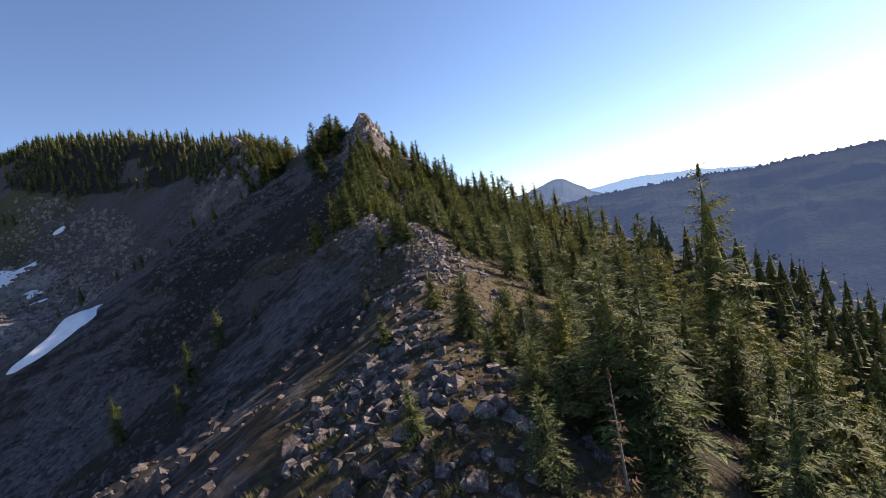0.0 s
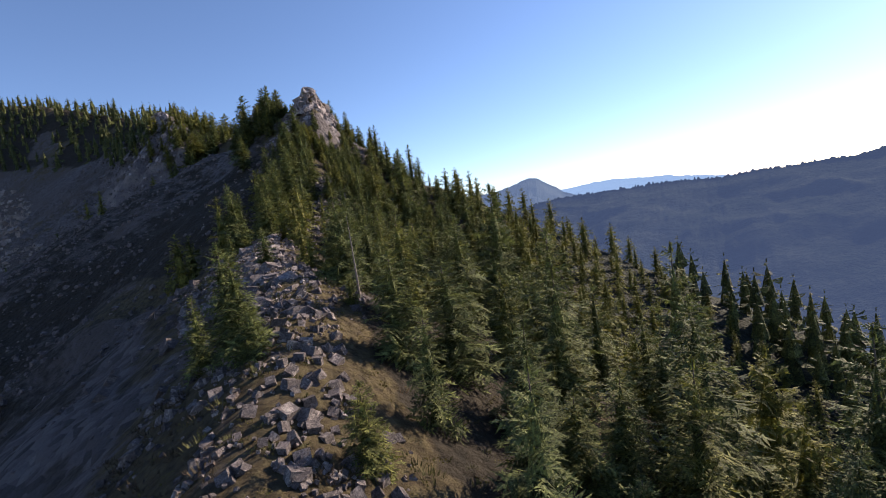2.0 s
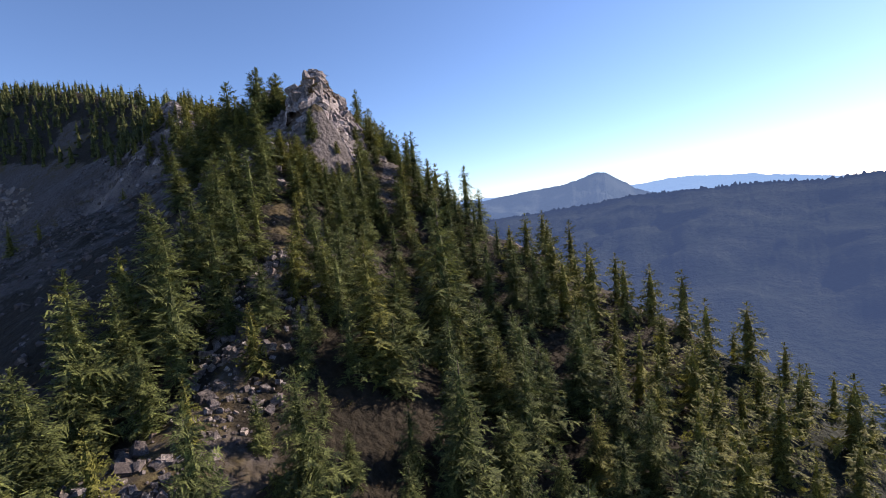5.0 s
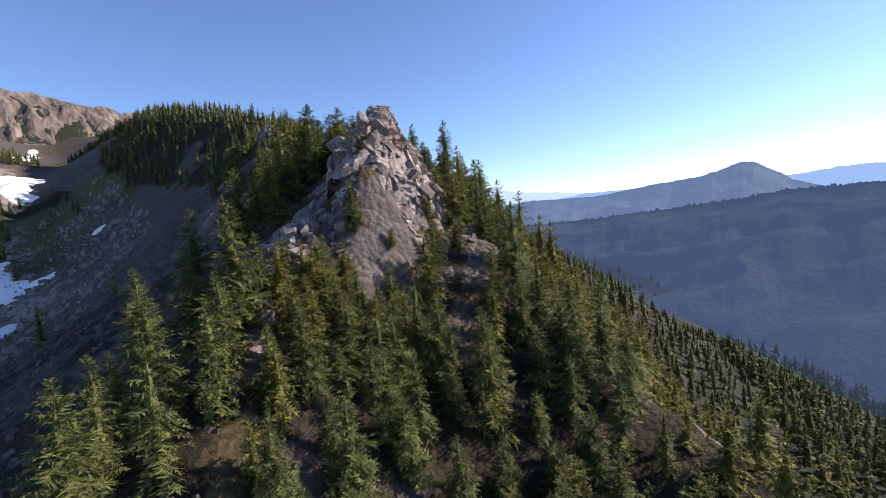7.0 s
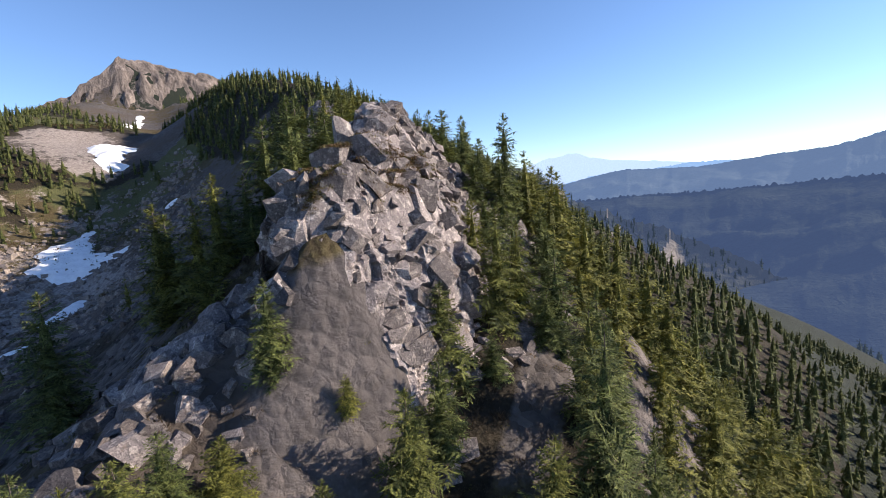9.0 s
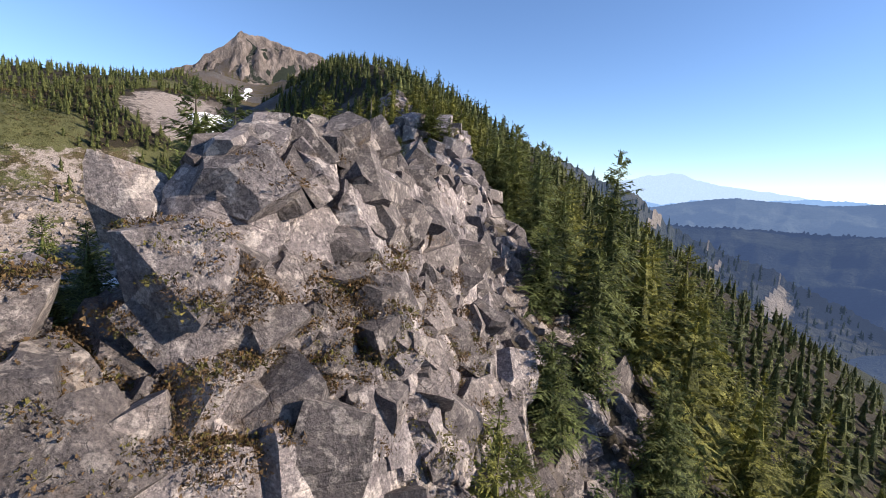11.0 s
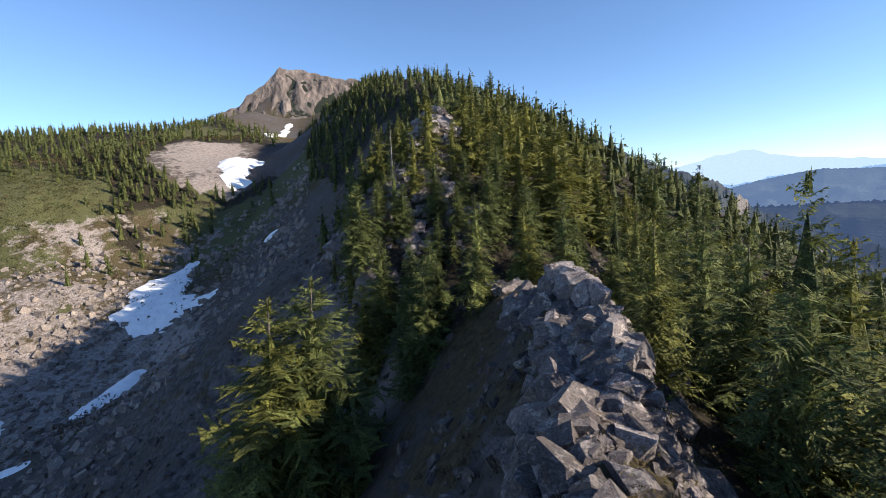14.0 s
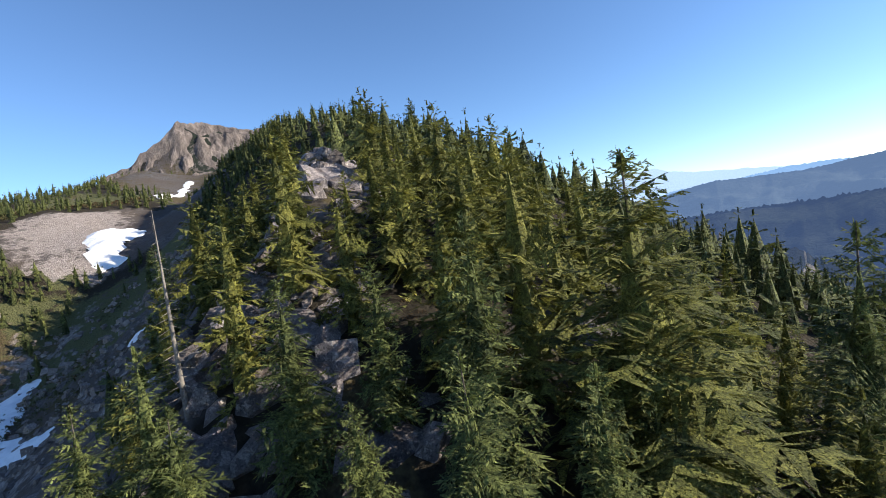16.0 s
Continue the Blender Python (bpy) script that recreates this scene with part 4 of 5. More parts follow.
ROCK_TREE = BVHTree.FromPolygons(np.concatenate(ROCK_V).tolist(), np.concatenate([f + o for f, o in zip(ROCK_F, off)]).tolist())


def surface_z(x, y):
    """The top of the rock blocks or of the ground."""
    z = ground_z(x, y)
    hit = ROCK_TREE.ray_cast(Vector((x, y, z + 8)), Vector((0, 0, -1)), 8)
    return z if hit[0] is None else hit[0].z


LOW_STONES = [arrays(boulder_mesh("scree", 500 + k, 1, STONE)) for k in range(6)]


def slope_points(n, seed, x0, x1, y0, y1, weight):
    r = np.random.default_rng(seed)
    x, y = r.uniform(x0, x1, n * 6), r.uniform(y0, y1, n * 6)
    keep = r.random(n * 6) < weight(x, y)
    return np.stack([x[keep], y[keep]], -1)[:n]


def left_scree(x, y):
    d, s, _ = along(MAIN, x, y)
    return np.where((s > 0) & (d < 55), 0.5 + 0.5 * value_noise(x, y, 12, 95), 0) * np.clip((y + 5) / 10, 0, 1)


def crest_stones(x, y):
    d, s, _ = along(MAIN, x, y)
    return np.where(d < np.where(s > 0, 6.0, 4.0), 0.25 + 0.5 * value_noise(x, y, 4, 96) + 0.35 * (d < 2.4), 0)


def bowl_stones(x, y):
    b, _, _ = along(BOWL, x, y)
    d, s, _ = along(MAIN, x, y)
    return np.where((b > 235) & (d > 45) & (s > 0), 0.5 + 0.5 * value_noise(x, y, 15, 97), 0)


r_ = np.random.default_rng(3)
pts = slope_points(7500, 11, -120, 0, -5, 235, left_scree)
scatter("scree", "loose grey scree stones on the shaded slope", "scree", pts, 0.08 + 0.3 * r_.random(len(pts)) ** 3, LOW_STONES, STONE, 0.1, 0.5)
pts = slope_points(8500, 12, -25, 8, -5, 110, crest_stones)
scatter("crest_rubble", "broken pale stones along the crest", "rubble", pts, 0.05 + 0.2 * r_.random(len(pts)) ** 3, LOW_STONES, RUBBLE, 0.1, 0.5)
pts = slope_points(4500, 13, -330, -100, 110, 300, bowl_stones)
scatter("talus", "pale talus blocks on the bowl floor", "talus", pts, 0.3 + 0.8 * r_.random(len(pts)) ** 3, LOW_STONES, TALUS, 0.1, 0.5)


# ---------------------------------------------------------------- trees
def fir(seed, tall, radius, whorls, arms, pairs, bare=0.04, gaps=0.1, droop=0.3, narrow=0.75, fine=True, rings=9, sides=6, broad=0.5, tiers=6, core=0.3, shoots=False):
    """The trunk and the crown of one fir: whorls of drooping branches, each a flat spray of twigs to both sides."""
    r = np.random.default_rng(seed)
    bend = r.normal(0, 0.01 * tall, 2)

    def axis(u):
        return np.array((bend[0] * u * u, bend[1] * u * u, u * tall))
    tv, tf = [], []
    for k in range(rings):
        u = k / (rings - 1)
        rad = (0.014 * tall) * (1 - u) ** 0.9 + 0.01
        c = axis(u) - (0, 0, 0.5 * (k == 0))
        for j in range(sides):
            a = 2 * math.pi * j / sides
            tv.append(c + rad * np.array((math.cos(a), math.sin(a), 0)))
    for k in range(rings - 1):
        for j in range(sides):
            a, b = k * sides + j, k * sides + (j + 1) % sides
            tf += [(a, b, b + sides), (a, b + sides, a + sides)]
    cv, cf = [], []

    def leaf(a, b, c):
        n = len(cv)
        cv.extend((a, b, c))
        cf.append((n, n + 1, n + 2))
    lobes = r.uniform(0.75, 1.15, (4, 7))
    for k in range(whorls):
        u = bare + (0.97 - bare) * (k / (whorls - 1)) ** 0.78
        n_arm = max(4, round(arms * (1 - 0.4 * u)))
        for j in range(n_arm):
            if r.random() < gaps:
                continue
            az = 6.283 * (j + 0.37 * k) / n_arm + r.normal(0, 0.25)
            v = min(u + r.normal(0, 0.4 / whorls), 0.985)
            reach = radius * (1 - v) ** narrow * min(1, 0.65 + u * 2.2) * r.uniform(0.65, 1.2) * lobes[int(u * 3.99), int((az % 6.283) / 0.9)] + 0.035 * radius
            rise, sag = 0.75 * u ** 1.6 - droop * (1 - u) + r.normal(0, 0.1), r.uniform(0.1, 0.4) * (1 - 0.7 * u)
            out, side, base = np.array((math.cos(az), math.sin(az), 0)), np.array((-math.sin(az), math.cos(az), 0)), axis(v)
            turn = r.normal(0, 0.22)

            def spine(t):
                return base + out * reach * t + side * reach * turn * t * t + np.array((0, 0, reach * (rise * t - sag * t * t)))
            n = max(min(2, pairs), min(pairs, round(pairs * (0.45 + 0.65 * reach / radius))))
            roll = r.normal(0, 0.3)
            for i in range(n):
                t0 = 0.12 + 0.8 * i / n
                t1 = t0 + 0.8 / n * (1.0 if fine else 1.25)
                a, b = spine(t0), spine(t1)
                for s in (1, -1):
                    ln = (broad * reach + 0.045 * broad * tall * (1 - u)) * (1 - 1.1 * (t0 - 0.38) ** 2 - 0.35 * t0) * r.uniform(0.7, 1.25)
                    tip = (a + b) / 2 + out * ln * r.uniform(0.15, 0.95) + side * s * ln * 0.8 + np.array((0, 0, ln * (s * roll - r.uniform(-0.2, 0.6))))
                    if not shoots:
                        leaf(a, b, tip)
                        continue
                    way = tip - a
                    flat = np.cross(way, (0.25 * r.normal(), 0.25 * r.normal(), 1.0)) * 0.2
                    mid = a + way * 0.42 + np.array((0, 0, 0.08 * ln))
                    leaf(a, mid + flat, tip)
                    leaf(a, tip, mid - flat)
                    for e in (1, -1):
                        root = a + way * r.uniform(0.15, 0.4)
                        end = root + way * r.uniform(0.4, 0.6) + flat * e * r.uniform(1.6, 2.6) - np.array((0, 0, ln * r.uniform(0.0, 0.25)))
                        leaf(root - way * 0.1, root + way * 0.14, end)
            p, q = spine(0.85), spine(1.08)
            w = side * reach * 0.09
            leaf(p + w, p - w, q)
    for k in range(tiers):
        u = bare + 0.02 + 0.72 * k / max(tiers, 1)
        n, turn = len(cv), r.uniform(0, 6.28)
        cv.append(axis(min(u + 1.4 / tiers, 0.9)))
        for j in range(10):
            rad = core * (radius * (1 - u) ** narrow + 0.02 * radius) * min(1, 0.65 + u * 2.2) * r.uniform(0.72, 1.2)
            cv.append(axis(u) + np.array((math.cos(turn + 0.628 * j) * rad, math.sin(turn + 0.628 * j) * rad, -rad * (0.25 + r.uniform(-0.1, 0.35)))))
        cf.extend((n, n + 1 + j, n + 1 + (j + 1) % 10) for j in range(10))
    for j in range(6):
        p = axis(0.93 + 0.008 * j)
        d = np.array((math.cos(j * 2.4), math.sin(j * 2.4), 0)) * 0.012 * tall
        leaf(p + d, p - d, axis(1.0) + d * (0.6 - 0.1 * j) + np.array((0, 0, 0.012 * tall * (j == 0))))
    return (np.array(tv), np.array(tf)), (np.array(cv), np.array(cf))


def bare_tree(seed, tall, twigs):
    """A dead fir: a grey stem with broken twigs."""
    r = np.random.default_rng(seed)
    (tv, tf), _ = fir(seed, tall, 1, 2, 3, 2, tiers=0)
    cv, cf = [], []
    for k in range(twigs):
        u = 0.12 + 0.86 * k / twigs
        az, ln = k * 2.399, tall * 0.12 * (1.05 - u) * r.uniform(0.4, 1.2)
        p = np.array((0, 0, u * tall))
        q = p + ln * np.array((math.cos(az), math.sin(az), r.normal(-0.25, 0.15)))
        s = np.array((-math.sin(az), math.cos(az), 0)) * 0.022
        n = len(cv)
        cv += [p + s, p - s, p + (0, 0, 0.04), q]
        cf += [(n, n + 1, n + 3), (n + 1, n + 2, n + 3), (n + 2, n, n + 3)]
    return (tv, tf), (np.array(cv), np.array(cf))


def pair_of_meshes(shape, leaf, wood):
    (tv, tf), (cv, cf) = shape
    return mesh_of("trunk", tv, tf, wood, True), mesh_of("crown", cv, cf, leaf)


TALL = 10.0
FIRS = [pair_of_meshes(fir(s, TALL, rad, wh, arm, 7, bare, gap, dr, nar, broad=0.46), NEEDLES, BARK) for s, rad, wh, arm, bare, gap, dr, nar in
        ((1, 2.7, 23, 11, .03, .07, .38, .66), (2, 2.25, 24, 10, .04, .1, .5, .64), (3, 3.0, 22, 12, .02, .06, .3, .7), (4, 2.1, 20, 8, .08, .22, .55, .6), (5, 2.5, 23, 11, .03, .08, .42, .64), (6, 3.6, 19, 12, .02, .05, .2, .72))]
SNAGS = [pair_of_meshes(bare_tree(21, TALL, 90), DEADWOOD, DEADWOOD), pair_of_meshes(fir(22, TALL, 1.3, 18, 6, 3, .05, .4, .5, tiers=0), BROWN, DEADWOOD)]
CLOSE_FIRS = [pair_of_meshes(fir(s, TALL, rad, wh, 15, 10, bare, gap, dr, nar, broad=0.23, core=0.14, shoots=True), NEEDLES, BARK) for s, rad, wh, bare, gap, dr, nar in
              ((31, 2.6, 27, .03, .04, .36, .62), (32, 3.0, 26, .02, .04, .3, .66), (33, 2.2, 25, .05, .12, .5, .58))]
MODELS = {}


def tree(kind, meshes, x, y, tall, label, group="firs on the ridge", wide=1.0):
    if kind == "fir" and not clear_of_flight((x, y, ground_z(x, y) + tall * 0.6), 6):
        meshes = CLOSE_FIRS[FIRS.index(meshes) % 3]
    key = (kind, id(meshes))
    m = Matrix.Translation((x, y, ground_z(x, y) - 0.15)) @ Matrix.Rotation(rng.uniform(0, 6.28), 4, "Z")
    s = tall / TALL
    if key not in MODELS:
        base = new(kind)
        part("trunk", meshes[0], base)
        part("crown", meshes[1], base)
        tagged(base, label, "tree", group)
        MODELS[key] = base
        ob = base
        ob.matrix_basis = m
    else:
        ob = copy_thing(MODELS[key], m)
        ob["label"] = label
    ob.scale = (s * wide, s * wide, s)
    return ob


FIR_LABELS = ("full green subalpine fir on the ridge flank", "slender drooping fir on the slope", "broad bushy fir with dense branches", "thin sparse fir with gaps in its crown", "green fir standing among others", "low spreading fir, nearly as wide as tall")
# tops of the firs that stand out singly: x, y, z
LANDMARKS = [(16.5, 29.7, 1.0), (18.1, 43.7, -2.2), (16.7, 53.7, 0.4), (9.9, 69.8, 5.7), (1.7, 110.6, 15.4), 
             (-9.2, 101.4, 12.5), (-2.5, 102, 13.3), (-28.6, 123.7, 24.3), (-31.9, 132.4, 28.8), (-36.5, 153.0, 40.5), (-32.5, 157.3, 41.1), (-28.4, 174.3, 42.5), (-62.1, 179.7, 39.7)]
LANDMARKS += [(-14.5, 173.6, 34.5), (-17.6, 179.6, 34.5), (27.3, 179.8, -8.5), (-0.2, 182, 17.2), (-13.8, 184.8, 29.0), (-55.5, 218.1, 48.4), (-49.8, 213.4, 45.8), (-88.2, 205.3, 51.5),
              (-74.4, 211.5, 53.7), (-69.4, 213.7, 49.6), (-111.1, 260.3, 73.6), (-133.6, 268.3, 81.4), (-100.3, 285.1, 62.4), (-26.8, 138.8, 33.4),
              (-28.0, 155.0, 41.7), (-27.6, 152.2, 40.2), (-30.3, 162.6, 40.3)]
LANDMARKS += [(-33, 140, 33.2), (-30, 142.5, 35.1), (-31, 146, 35), (-27.5, 143.5, 32.6), (-35.5, 142, 32.4), (-61.3, 181.8, 40.5), (-68.5, 192.7, 41.6), (-73.4, 195.6, 40.1), (-66.8, 194.8, 41.0), (-29.2, 149.4, 41.2), (-31, 152, 41.4), (-8.2, 64, 4.5), (1.0, 41, -0.4), (-13, 70, 4.4), (-1.2, 24.5, -2.6), (-33.8, 169.9, 44.0), (-61.5, 209.3, 51.7), (-36.4, 173.8, 41.2), (-34.4, 173.2, 40.4)]
LANDMARKS += [(2, 14, -3.4), (3.6, 17, -2.8), (1.4, 10.5, -3.8), (5, 13, -2.6), (4.6, 20.5, -3.2), (2.8, 21.5, -4), (6.5, 16, -1.8), (-1.8, 12.5, -4.3)]
rng = np.random.default_rng(17)
standing = []
for x, y, top in LANDMARKS:
    tall = min(max(top - ground_z(x, y), 2.0), 15)
    k = int(rng.integers(5))
    tree("fir", FIRS[k], x, y, tall, FIR_LABELS[k], wide=1.55 if x == -33.8 else 1.3 if tall < 6 else 1.35 if -63 < x < -61 else 1.2 if -40 < x < -26 else 1.0)
    standing.append((x, y))


# firs placed singly: x, y, height, kind
START_FIRS = [(-5.0, 48.3, 4.8, 0), (-4.3, 47.5, 4.3, 2), (-6.8, 49.2, 3.4, 0), (-3.6, 46.8, 2.2, 5), (0.9, 17.6, 1.6, 5), (2.0, 18.2, 2.0, 2), (1.6, 20, 2.2, 5), (3.0, 19.4, 2.6, 0), (3.5, 22, 3.2, 2), (2.4, 23, 2.6, 5), (4.6, 19, 3.4, 0), (5.2, 23, 4.2, 2), (-6.5, 34, 1.6, 0), (-3.8, 22.2, 1.8, 2), (0.3, 20.6, 3.4, 1), (-31.4, 60.2, 5.2, 1), (-30.4, 50.6, 5.0, 1), (-26.9, 42, 3.2, 1), (-26, 59.6, 2.0, 1), (-36.1, 46, 5.0, 1)]
SADDLE_FLANK_FIRS = [(-12.3, 120.8, 5, 2), (-11.4, 124.1, 5.5, 0), (-9.7, 126.8, 6, 4), (-14.3, 126.6, 4, 2), (-12.9, 129.2, 3.5, 0), (-9.9, 129.9, 6, 1), (-7.1, 129.2, 7, 4), (-13.1, 118.7, 4.5, 2), (-8.5, 105.2, 5, 2), (-8.1, 109, 5.5, 0), (-6.1, 108.7, 6, 2), (-5.7, 115.2, 7, 4), (-6.1, 104.8, 5.5, 0), (-3.9, 107.5, 7, 2), (-10.5, 115, 5, 0), (-8.5, 118, 6, 2), (-8, 122, 6.5, 4)]
SUMMIT_ROCK_FIRS = [(-18.8, 142.4, 2.6, 0), (-30.5, 153.6, 8, 2), (-33, 155, 8.5, 0), (-34.5, 157.5, 8, 4), (-33.5, 152.5, 9, 2), (-36, 155.5, 8, 0), (-30.5, 150.5, 8.5, 4), (-38, 158, 8, 2), (-26.2, 150, 5.0, 2), (-25.9, 153, 4.2, 5), (-27.4, 147.8, 6.5, 0), (-30.2, 156.2, 6.5, 2), (-31.6, 155.4, 8, 0), (-29.2, 154.2, 6, 2), (-14.1, 150.6, 5.0, 3), (-16.8, 150.9, 3.2, 3), (-12.8, 147.6, 3.6, 0), (-12.0, 149, 3.0, 5), (-14.4, 141.5, 3.0, 3), (-22, 157.7, 2.4, 0)]
SUMMIT_ROCK_FIRS_BEYOND = [(-20.9, 156, 2.3, 2), (-22.1, 155.6, 1.7, 1)]
CREST_FIRS = [(-71, 185, 8.5, 2), (-73, 186.5, 7.0, 0), (-32.6, 170.6, 4.4, 2), (-31.8, 171.4, 3.6, 0), (-31.6, 168.8, 2.3, 5), (-32.6, 169.2, 2.6, 2), (-30.9, 169.6, 2.6, 5), (-33.4, 172.6, 4.2, 1), (-59.3, 189.6, 7.0, 2), (-61.6, 190, 6, 5), (-36, 184, 8, 2), (-34, 181, 8.5, 0), (-38.5, 187.5, 8, 2), (-33.5, 177.5, 8, 4), (-41, 190.5, 8.5, 2), (-31, 179, 8.5, 2)]
HILL_FIRS = [(-73.6, 196.7, 6.0, 0), (-71.8, 198.4, 5.5, 2), (-64.1, 197.5, 3.2, 3), (-66.5, 198, 5.0, 0), (-62.5, 193, 6.5, 2), (-60.5, 191, 6.5, 2)]
for x, y, tall, k in START_FIRS + SADDLE_FLANK_FIRS + SUMMIT_ROCK_FIRS + SUMMIT_ROCK_FIRS_BEYOND + CREST_FIRS + HILL_FIRS:
    tree("fir", FIRS[k], x, y, tall, FIR_LABELS[k])
thicket = np.random.default_rng(71)
for _ in range(90):
    v, w = math.sqrt(thicket.random()), thicket.uniform(0, 6.283)
    x, y = -13.2 + 4.2 * v * math.cos(w), 127.0 + 5.4 * v * math.sin(w)
    if min(math.hypot(x - a, y - b) for a, b in standing) > 1.25 and clear_of_flight((x, y, ground_z(x, y) + 3), 6):
        k = (0, 2, 5, 2, 4)[int(thicket.integers(5))]
        tree("fir", FIRS[k], x, y, thicket.uniform(2.8, 4.8), "bushy young fir in the thicket below the summit rock", wide=thicket.uniform(1.15, 1.45))
        standing.append((x, y))
tree("dead_fir", SNAGS[0], -75.9, 200.6, 8.0, "leaning bare grey snag on the shaded cliff", "dead firs")
tree("dead_fir", SNAGS[0], -0.7, 55.9, 5.0, "bare grey snag at the forest edge", "dead firs")
tree("dead_fir", SNAGS[0], 2.3, 17.2, 3.2, "leaning bare grey snag beside live firs", "dead firs")
tree("dead_fir", SNAGS[1], -35.9, 167.6, 2.6, "short brown dying fir on the crest rock", "dead firs")


def stature(x, y):
    """Firs are tall on the sheltered flank, lower on the steep open one below the summit rock and on the hilltop."""
    d, side, _ = along(MAIN, x, y)
    right = np.interp(y, [-20, 60, 95, 150, 200, 240], [0.8, 0.8, 0.78, 0.88, 0.9, 0.75]) * np.clip(np.interp(y, [165, 178], [0.5, 0.75]) + d / np.interp(y, [10, 45, 70, 100, 150, 165], [36, 36, 20, 30, 30, 17]), 0, 1) * np.clip(1.15 - x / 70, 0.5, 1)
    right = right * (1 - 0.28 * np.exp(-((x - 5) / 16) ** 2 - ((y - 130) / 24) ** 2))
    left = np.interp(y, [80, 105, 130, 200, 240], [0.8, 0.75, 0.65, 0.7, 0.6])
    return np.where((x < -112) | (x > 45), 1.0, np.where(side <= 0, right, left))


def grow(n, seed, x0, x1, y0, y1, gap, tall):
    """Places for trees, by the forest's density, no two nearer than gap."""
    r = np.random.default_rng(seed)
    x, y = r.uniform(x0, x1, n), r.uniform(y0, y1, n)
    keep = r.random(n) < forest(x, y)
    x, y = x[keep], y[keep]
    cells, out = {}, []
    for px, py in zip(x, y):
        c = (int(px // gap), int(py // gap))
        if any((px - qx) ** 2 + (py - qy) ** 2 < gap * gap for i in (-1, 0, 1) for j in (-1, 0, 1) for qx, qy in cells.get((c[0] + i, c[1] + j), ())):
            continue
        cells.setdefault(c, []).append((px, py))
        out.append((px, py))
    out = np.array(out)
    h = tall[0] + (tall[1] - tall[0]) * r.beta(1.7, 1.9, len(out))
    h = h * stature(out[:, 0], out[:, 1])
    z = height(out[:, 0], out[:, 1])
    ok = []
    for (px, py), zz, hh in zip(out, z, h):
        flat = np.hypot(FLIGHT[:, 0] - px, FLIGHT[:, 1] - py)
        near = flat < 4.5
        ok.append(not near.any() or zz + hh < FLIGHT[near, 2].min() - 1.2)
    return out[ok], h[ok]


stands = [grow(52000, 31, -112, 45, -25, 78, 2.8, (5, 13)), grow(26000, 37, -112, 45, 78, 150, 2.6, (5, 13)), grow(36000, 38, -112, 45, 150, 262, 3.0, (5, 13))]
xy, tall = np.concatenate([g[0] for g in stands]), np.concatenate([g[1] for g in stands])
far_off = np.min(np.hypot(xy[:, None, 0] - FLIGHT[None, ::8, 0], xy[:, None, 1] - FLIGHT[None, ::8, 1]), axis=1)
bowl_side = along(MAIN, xy[:, 0], xy[:, 1])[1] > 0
order = np.argsort(far_off * np.where(xy[:, 1] > 192, 0.55, np.where(bowl_side, 0.5, 1.0)))
near, rest = order[:175], order[175:]
for i in near:
    k = int(rng.integers(6))
    u = rng.random()
    if u < 0.03:
        tree("dead_fir", SNAGS[int(rng.integers(2))], *xy[i], tall[i] * 0.8, "dead grey fir with bare twigs", "dead firs")
    else:
        h = tall[i] * (0.55 if k == 5 else 1.0)
        tree("fir", FIRS[k], *xy[i], h, FIR_LABELS[k], wide=rng.uniform(0.9, 1.2) * (1.15 if h < 6 else 1.0))
        

def joined(shape):
    (tv, tf), (cv, cf) = shape
    return np.concatenate([cv, tv * (1, 1, 0.9)]) / TALL, np.concatenate([cf, tf + len(cv)])


MIDDLE = [joined(fir(60 + k, TALL, rad, 15, 9, 4, .03, .08, dr, 0.63, True, 3, 3, 0.42, 5, 0.34)) for k, (rad, dr) in enumerate(((2.9, .42), (2.5, .5), (3.2, .35), (2.6, .46), (3.0, .38)))]
FAR = [joined(fir(80 + k, TALL, rad, 5, 4, 1, .03, .0, .45, 0.72, False, 2, 3, 0.55, 2, 0.55)) for k, rad in enumerate((3.2, 2.8, 3.6, 2.9, 3.3))]
FRONT = [(np.concatenate([a[0], b[0] * (1, 1, 0.9)]) / TALL, np.concatenate([a[1], b[1] + len(a[0])])) for a, b in ((arrays(crown), arrays(trunk)) for trunk, crown in FIRS[:5])]
front, rest = rest[:160], rest[160:]
scatter("forest_edge", "full firs standing close along the ridge flank", "forest", xy[front], tall[front], FRONT, NEEDLES, 0.02)
mid = rest[far_off[rest] < 44]
scatter("forest", "dense firs covering the ridge flank and the hill", "forest", xy[mid], tall[mid], MIDDLE, NEEDLES, 0.02)
beyond = rest[far_off[rest] >= 44]
groves = [(xy[beyond], tall[beyond])]
for n, seed, x0, x1, y0, y1, gap, size in ((6500, 34, -345, -112, 180, 420, 3.6, (4.5, 9.5)), (9000, 35, 45, 110, -60, 300, 2.9, (6, 10)), (4200, 36, -112, 60, 262, 420, 3.8, (5, 9)),
                                     (9500, 32, -640, -230, 40, 480, 4.2, (5, 10))):
    groves.append(grow(n, seed, x0, x1, y0, y1, gap, size))
scatter("far_forest", "firs on the far slopes of the bowl and the hill", "forest", np.concatenate([g[0] for g in groves]), np.concatenate([g[1] for g in groves]), FAR, FAR_NEEDLES, 0.02)
xy, tall = grow(1800, 33, 110, 420, -200, 620, 7.5, (10, 16))
# these firs and the spur's get their haze from the material's blue emission
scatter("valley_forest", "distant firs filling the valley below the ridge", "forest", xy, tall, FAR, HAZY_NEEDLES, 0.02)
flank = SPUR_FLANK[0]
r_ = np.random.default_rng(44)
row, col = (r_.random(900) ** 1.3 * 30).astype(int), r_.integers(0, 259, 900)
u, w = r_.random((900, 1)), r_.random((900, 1))
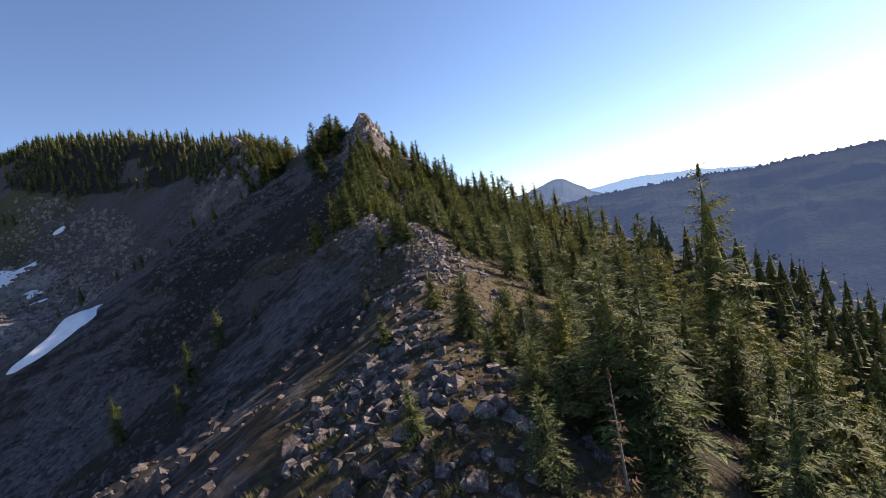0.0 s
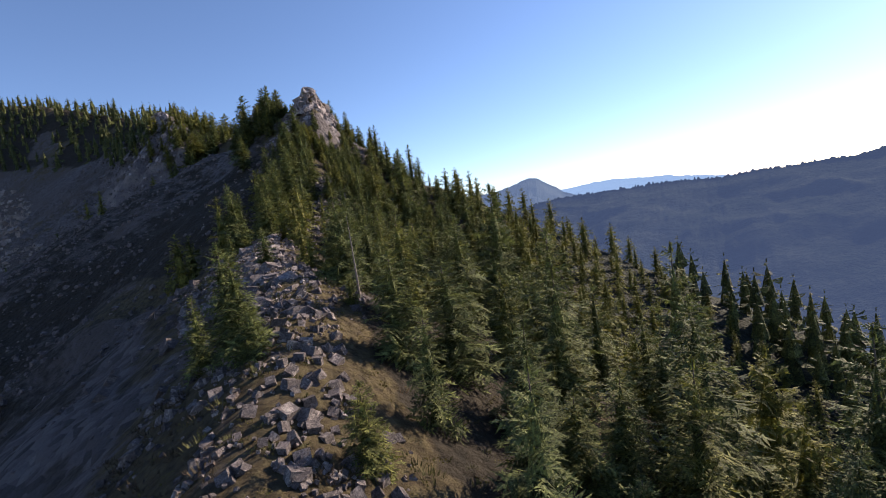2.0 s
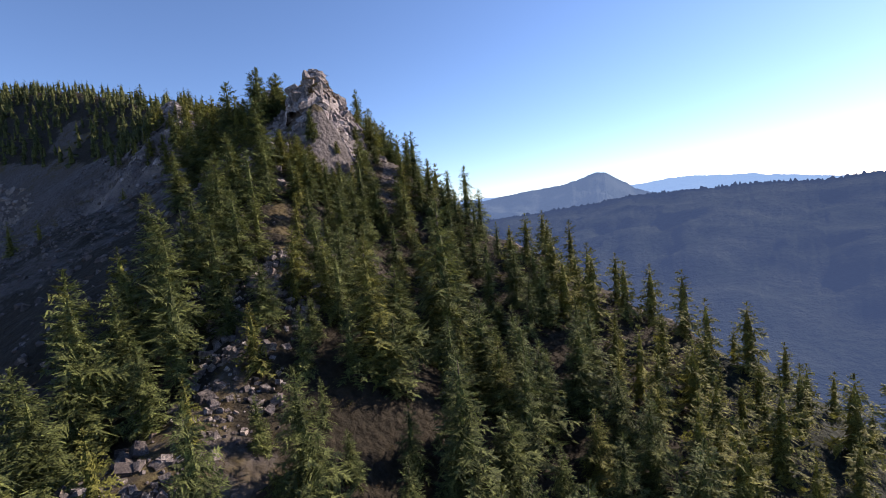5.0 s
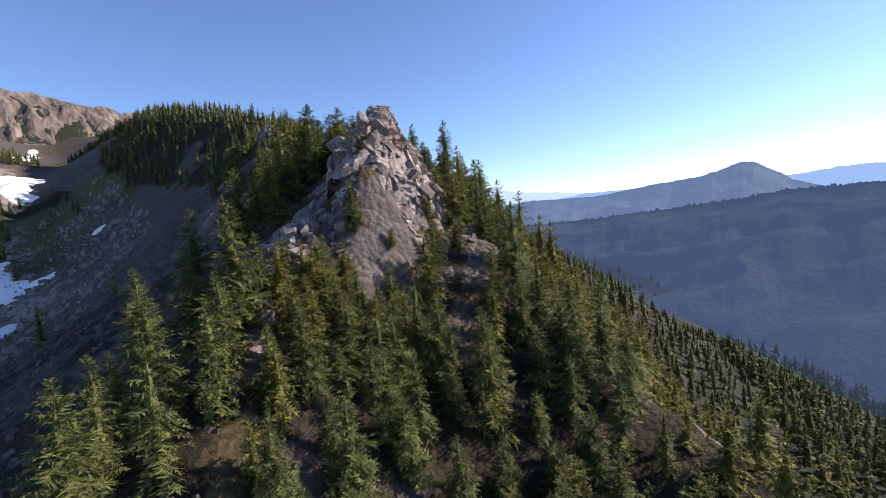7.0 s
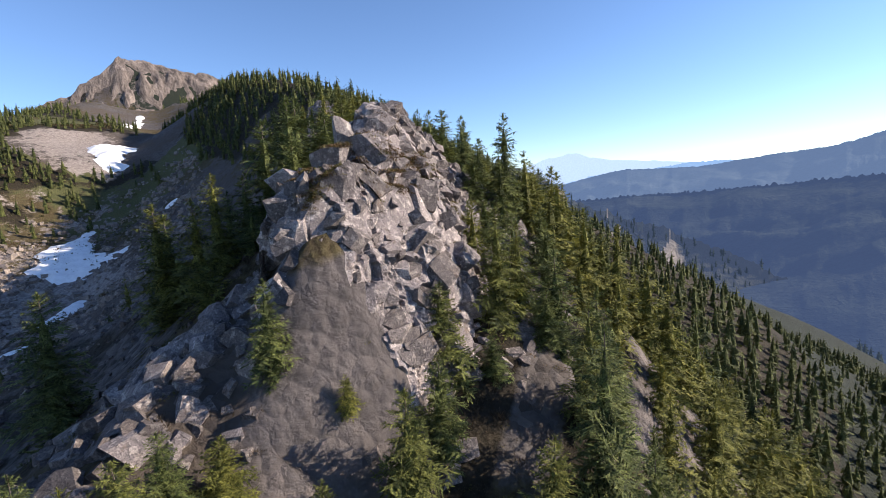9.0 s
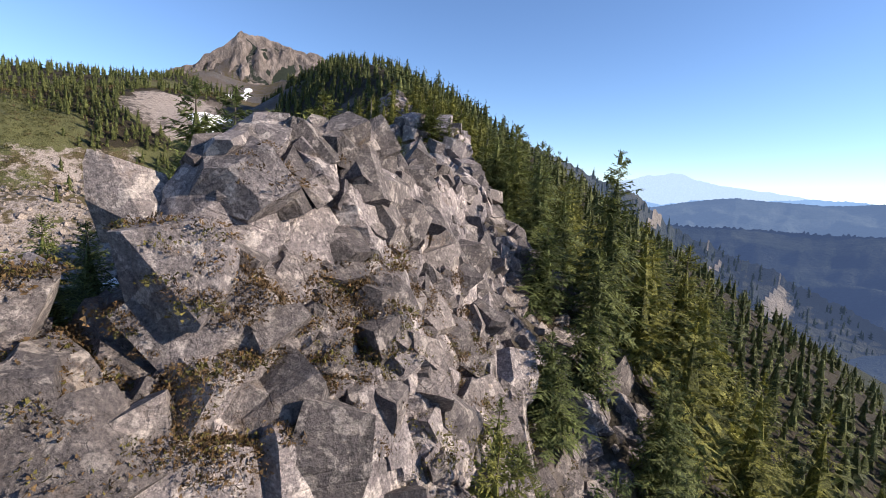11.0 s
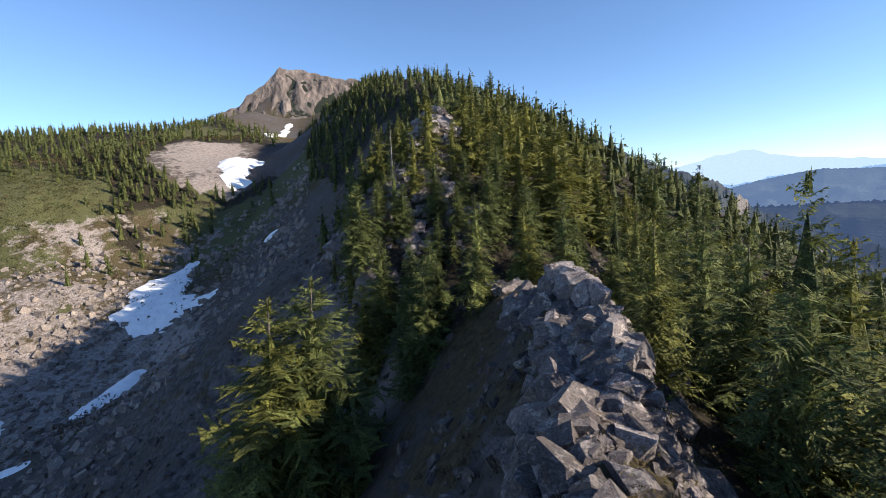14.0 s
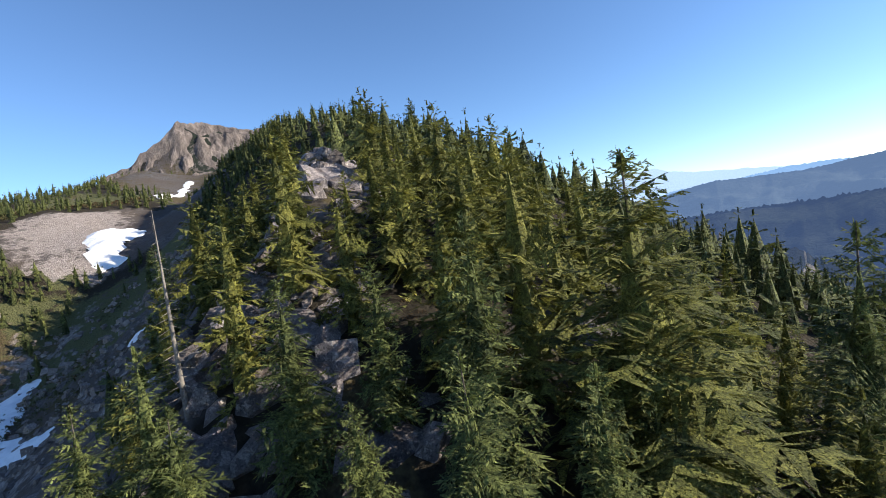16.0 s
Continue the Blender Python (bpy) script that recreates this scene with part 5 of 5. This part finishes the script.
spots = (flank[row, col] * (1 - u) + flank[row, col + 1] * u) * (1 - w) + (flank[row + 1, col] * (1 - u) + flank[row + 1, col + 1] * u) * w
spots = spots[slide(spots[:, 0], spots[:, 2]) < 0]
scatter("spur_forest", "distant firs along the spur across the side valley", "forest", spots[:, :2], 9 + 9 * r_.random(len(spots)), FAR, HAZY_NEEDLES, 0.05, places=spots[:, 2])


# ---------------------------------------------------------------- low plants
def tuft(seed, n, width=0.045):
    r = np.random.default_rng(seed)
    v, f = [], []
    for k in range(n):
        a, u = r.uniform(0, 6.283), r.random() ** 0.5
        p = np.array((math.cos(a) * u * 0.6, math.sin(a) * u * 0.6, 0.25 * (1 - u)))
        d = np.array((math.cos(a) * u, math.sin(a) * u, 0.9 + r.normal(0, 0.3)))
        d, ln = d / np.linalg.norm(d), r.uniform(0.2, 0.45)
        side = np.array((-math.sin(a), math.cos(a), 0)) * width
        m = len(v)
        v += [p + side, p + d * ln, p - side]
        f += [(m, m + 1, m + 2)]
    return np.array(v), np.array(f)


TUFTS = [tuft(900 + k, 32) for k in range(5)]


def low_plants(x, y):
    d, s, _ = along(MAIN, x, y)
    return np.where(d < np.where(s > 0, 7, 14), 0.35 + 0.9 * value_noise(x, y, 6, 98), 0) * np.where((y > 125) & (y < 198), 1.0, 0.6)


pts = slope_points(5200, 14, -60, 14, -5, 200, low_plants)
half = value_noise(pts[:, 0], pts[:, 1], 9, 99) > 0.1
for name, label, sel, mat in (("heather", "russet autumn heather on the crest", half, RUSSET), ("low_shrubs", "low olive shrubs between the stones", ~half, SHRUB)):
    p = pts[sel]
    scatter(name, label, "shrubs", p, 0.3 + 0.55 * r_.random(len(p)) ** 2, TUFTS, mat, 0.05)


def bush(seed, n, flat, leaf):
    """A low dome of small leaves."""
    r = np.random.default_rng(seed)
    v, f = [], []
    for k in range(n):
        d = r.normal(0, 1, 3)
        d /= np.linalg.norm(d)
        p = d * r.uniform(0.55, 1.0) * (0.6, 0.6, flat)
        p[2] = abs(p[2])
        a, b = r.normal(0, 1, 3), r.normal(0, 1, 3)
        a, b = a / np.linalg.norm(a), b / np.linalg.norm(b)
        m = len(v)
        v += [p + a * leaf, p + b * leaf, p + d * leaf]
        f += [(m, m + 1, m + 2)]
    return np.array(v), np.array(f)


BUSHES = [bush(950 + k, 58, 0.24 + 0.04 * k, 0.085) for k in range(5)]
ROUGH_BUSHES = [bush(960 + k, 18, 0.55, 0.16) for k in range(4)]


def shelf_plants(x, y):
    best = np.full(x.shape, 1e9)
    for line, _, _ in RIBS:
        best = np.minimum(best, along(line, x, y)[0])
    return np.where(best < 15, np.clip(0.5 + 1.2 * value_noise(x, y, 5, 101), 0, 1), 0) * np.clip((best - 2) / 4, 0.06, 1)


def edge_plants(x, y):
    d, s, _ = along(MAIN, x, y)
    return np.where(d < np.where(s > 0, 5, 9), np.clip(0.4 + 1.2 * value_noise(x, y, 7, 102), 0, 1), 0)


def bowl_plants(x, y):
    b, _, _ = along(BOWL, x, y)
    d, s, _ = along(MAIN, x, y)
    snow = np.hypot(x + 312, y - 278) < 55
    return np.where((d > 70) & (s > 0) & ~snow, np.clip(0.3 + 1.1 * value_noise(x, y, 26, 103) + 0.4 * np.clip((240 - b) / 60, -1, 1), 0, 1), 0)


LEDGES = [(-16.9, 140.3), (-16.6, 141.6), (-16.4, 142.9), (-15.9, 144.2), (-15.6, 145.8), (-15.7, 147.3), (-15.9, 149), (-16.6, 151), (-17.8, 153.5), (-13.2, 148), (-12.8, 151), (-13.6, 153), (-14.5, 156), (-17, 161), (-33, 172), (-37, 171)]
ledge_pts = np.concatenate([np.array(q) + r_.normal(0, 0.8, (48, 2)) for q in LEDGES])
rock_pts = slope_points(1100, 15, -100, 0, 130, 230, shelf_plants)
edge_pts = slope_points(2000, 16, -60, 16, -5, 200, edge_plants)
edge = np.array(LOWER[1:8])
k, u, w = r_.integers(0, len(edge) - 1, 2400), r_.random(2400), r_.uniform(-2.2, 0.6, 2400)
run = edge[k + 1, :2] - edge[k, :2]
run /= np.linalg.norm(run, axis=1)[:, None]
shelf_pts = edge[k, :2] + (edge[k + 1, :2] - edge[k, :2]) * u[:, None] + np.stack([run[:, 1], -run[:, 0]], -1) * w[:, None]
pts = np.concatenate([rock_pts, edge_pts, ledge_pts, shelf_pts[value_noise(shelf_pts[:, 0], shelf_pts[:, 1], 1.6, 106) > -0.35]])
pick = value_noise(pts[:, 0], pts[:, 1], 6, 104) + 0.3 * r_.normal(0, 1, len(pts))
for name, label, sel, mat in (("russet_bushes", "russet low bushes on the rock shelves", pick > 0.4, RUSSET), ("olive_bushes", "olive low bushes on the rock shelves", pick <= 0.4, SHRUB)):
    p = pts[sel]
    tops = np.array([surface_z(*q) for q in p])
    low = (tops < 35.6) | (p[:, 1] > 165) | (r_.random(len(p)) < 0.12)
    p, tops = p[low], tops[low]
    scatter(name, label, "shrubs", p, 0.35 + 0.5 * r_.random(len(p)) ** 2, BUSHES, mat, 0.12, places=tops)
pts = slope_points(8500, 17, -400, -110, 90, 330, bowl_plants)
pick = value_noise(pts[:, 0], pts[:, 1], 20, 105) + 0.35 * r_.normal(0, 1, len(pts))
for name, label, sel, mat in (("bowl_russet_bushes", "russet heath bushes on the bowl floor", pick > 0.3, RUSSET), ("bowl_green_bushes", "green and olive bushes on the bowl floor", pick <= 0.3, SHRUB)):
    p = pts[sel]
    scatter(name, label, "shrubs", p, 1.1 + 2.6 * r_.random(len(p)) ** 2, ROUGH_BUSHES, mat, 0.0)
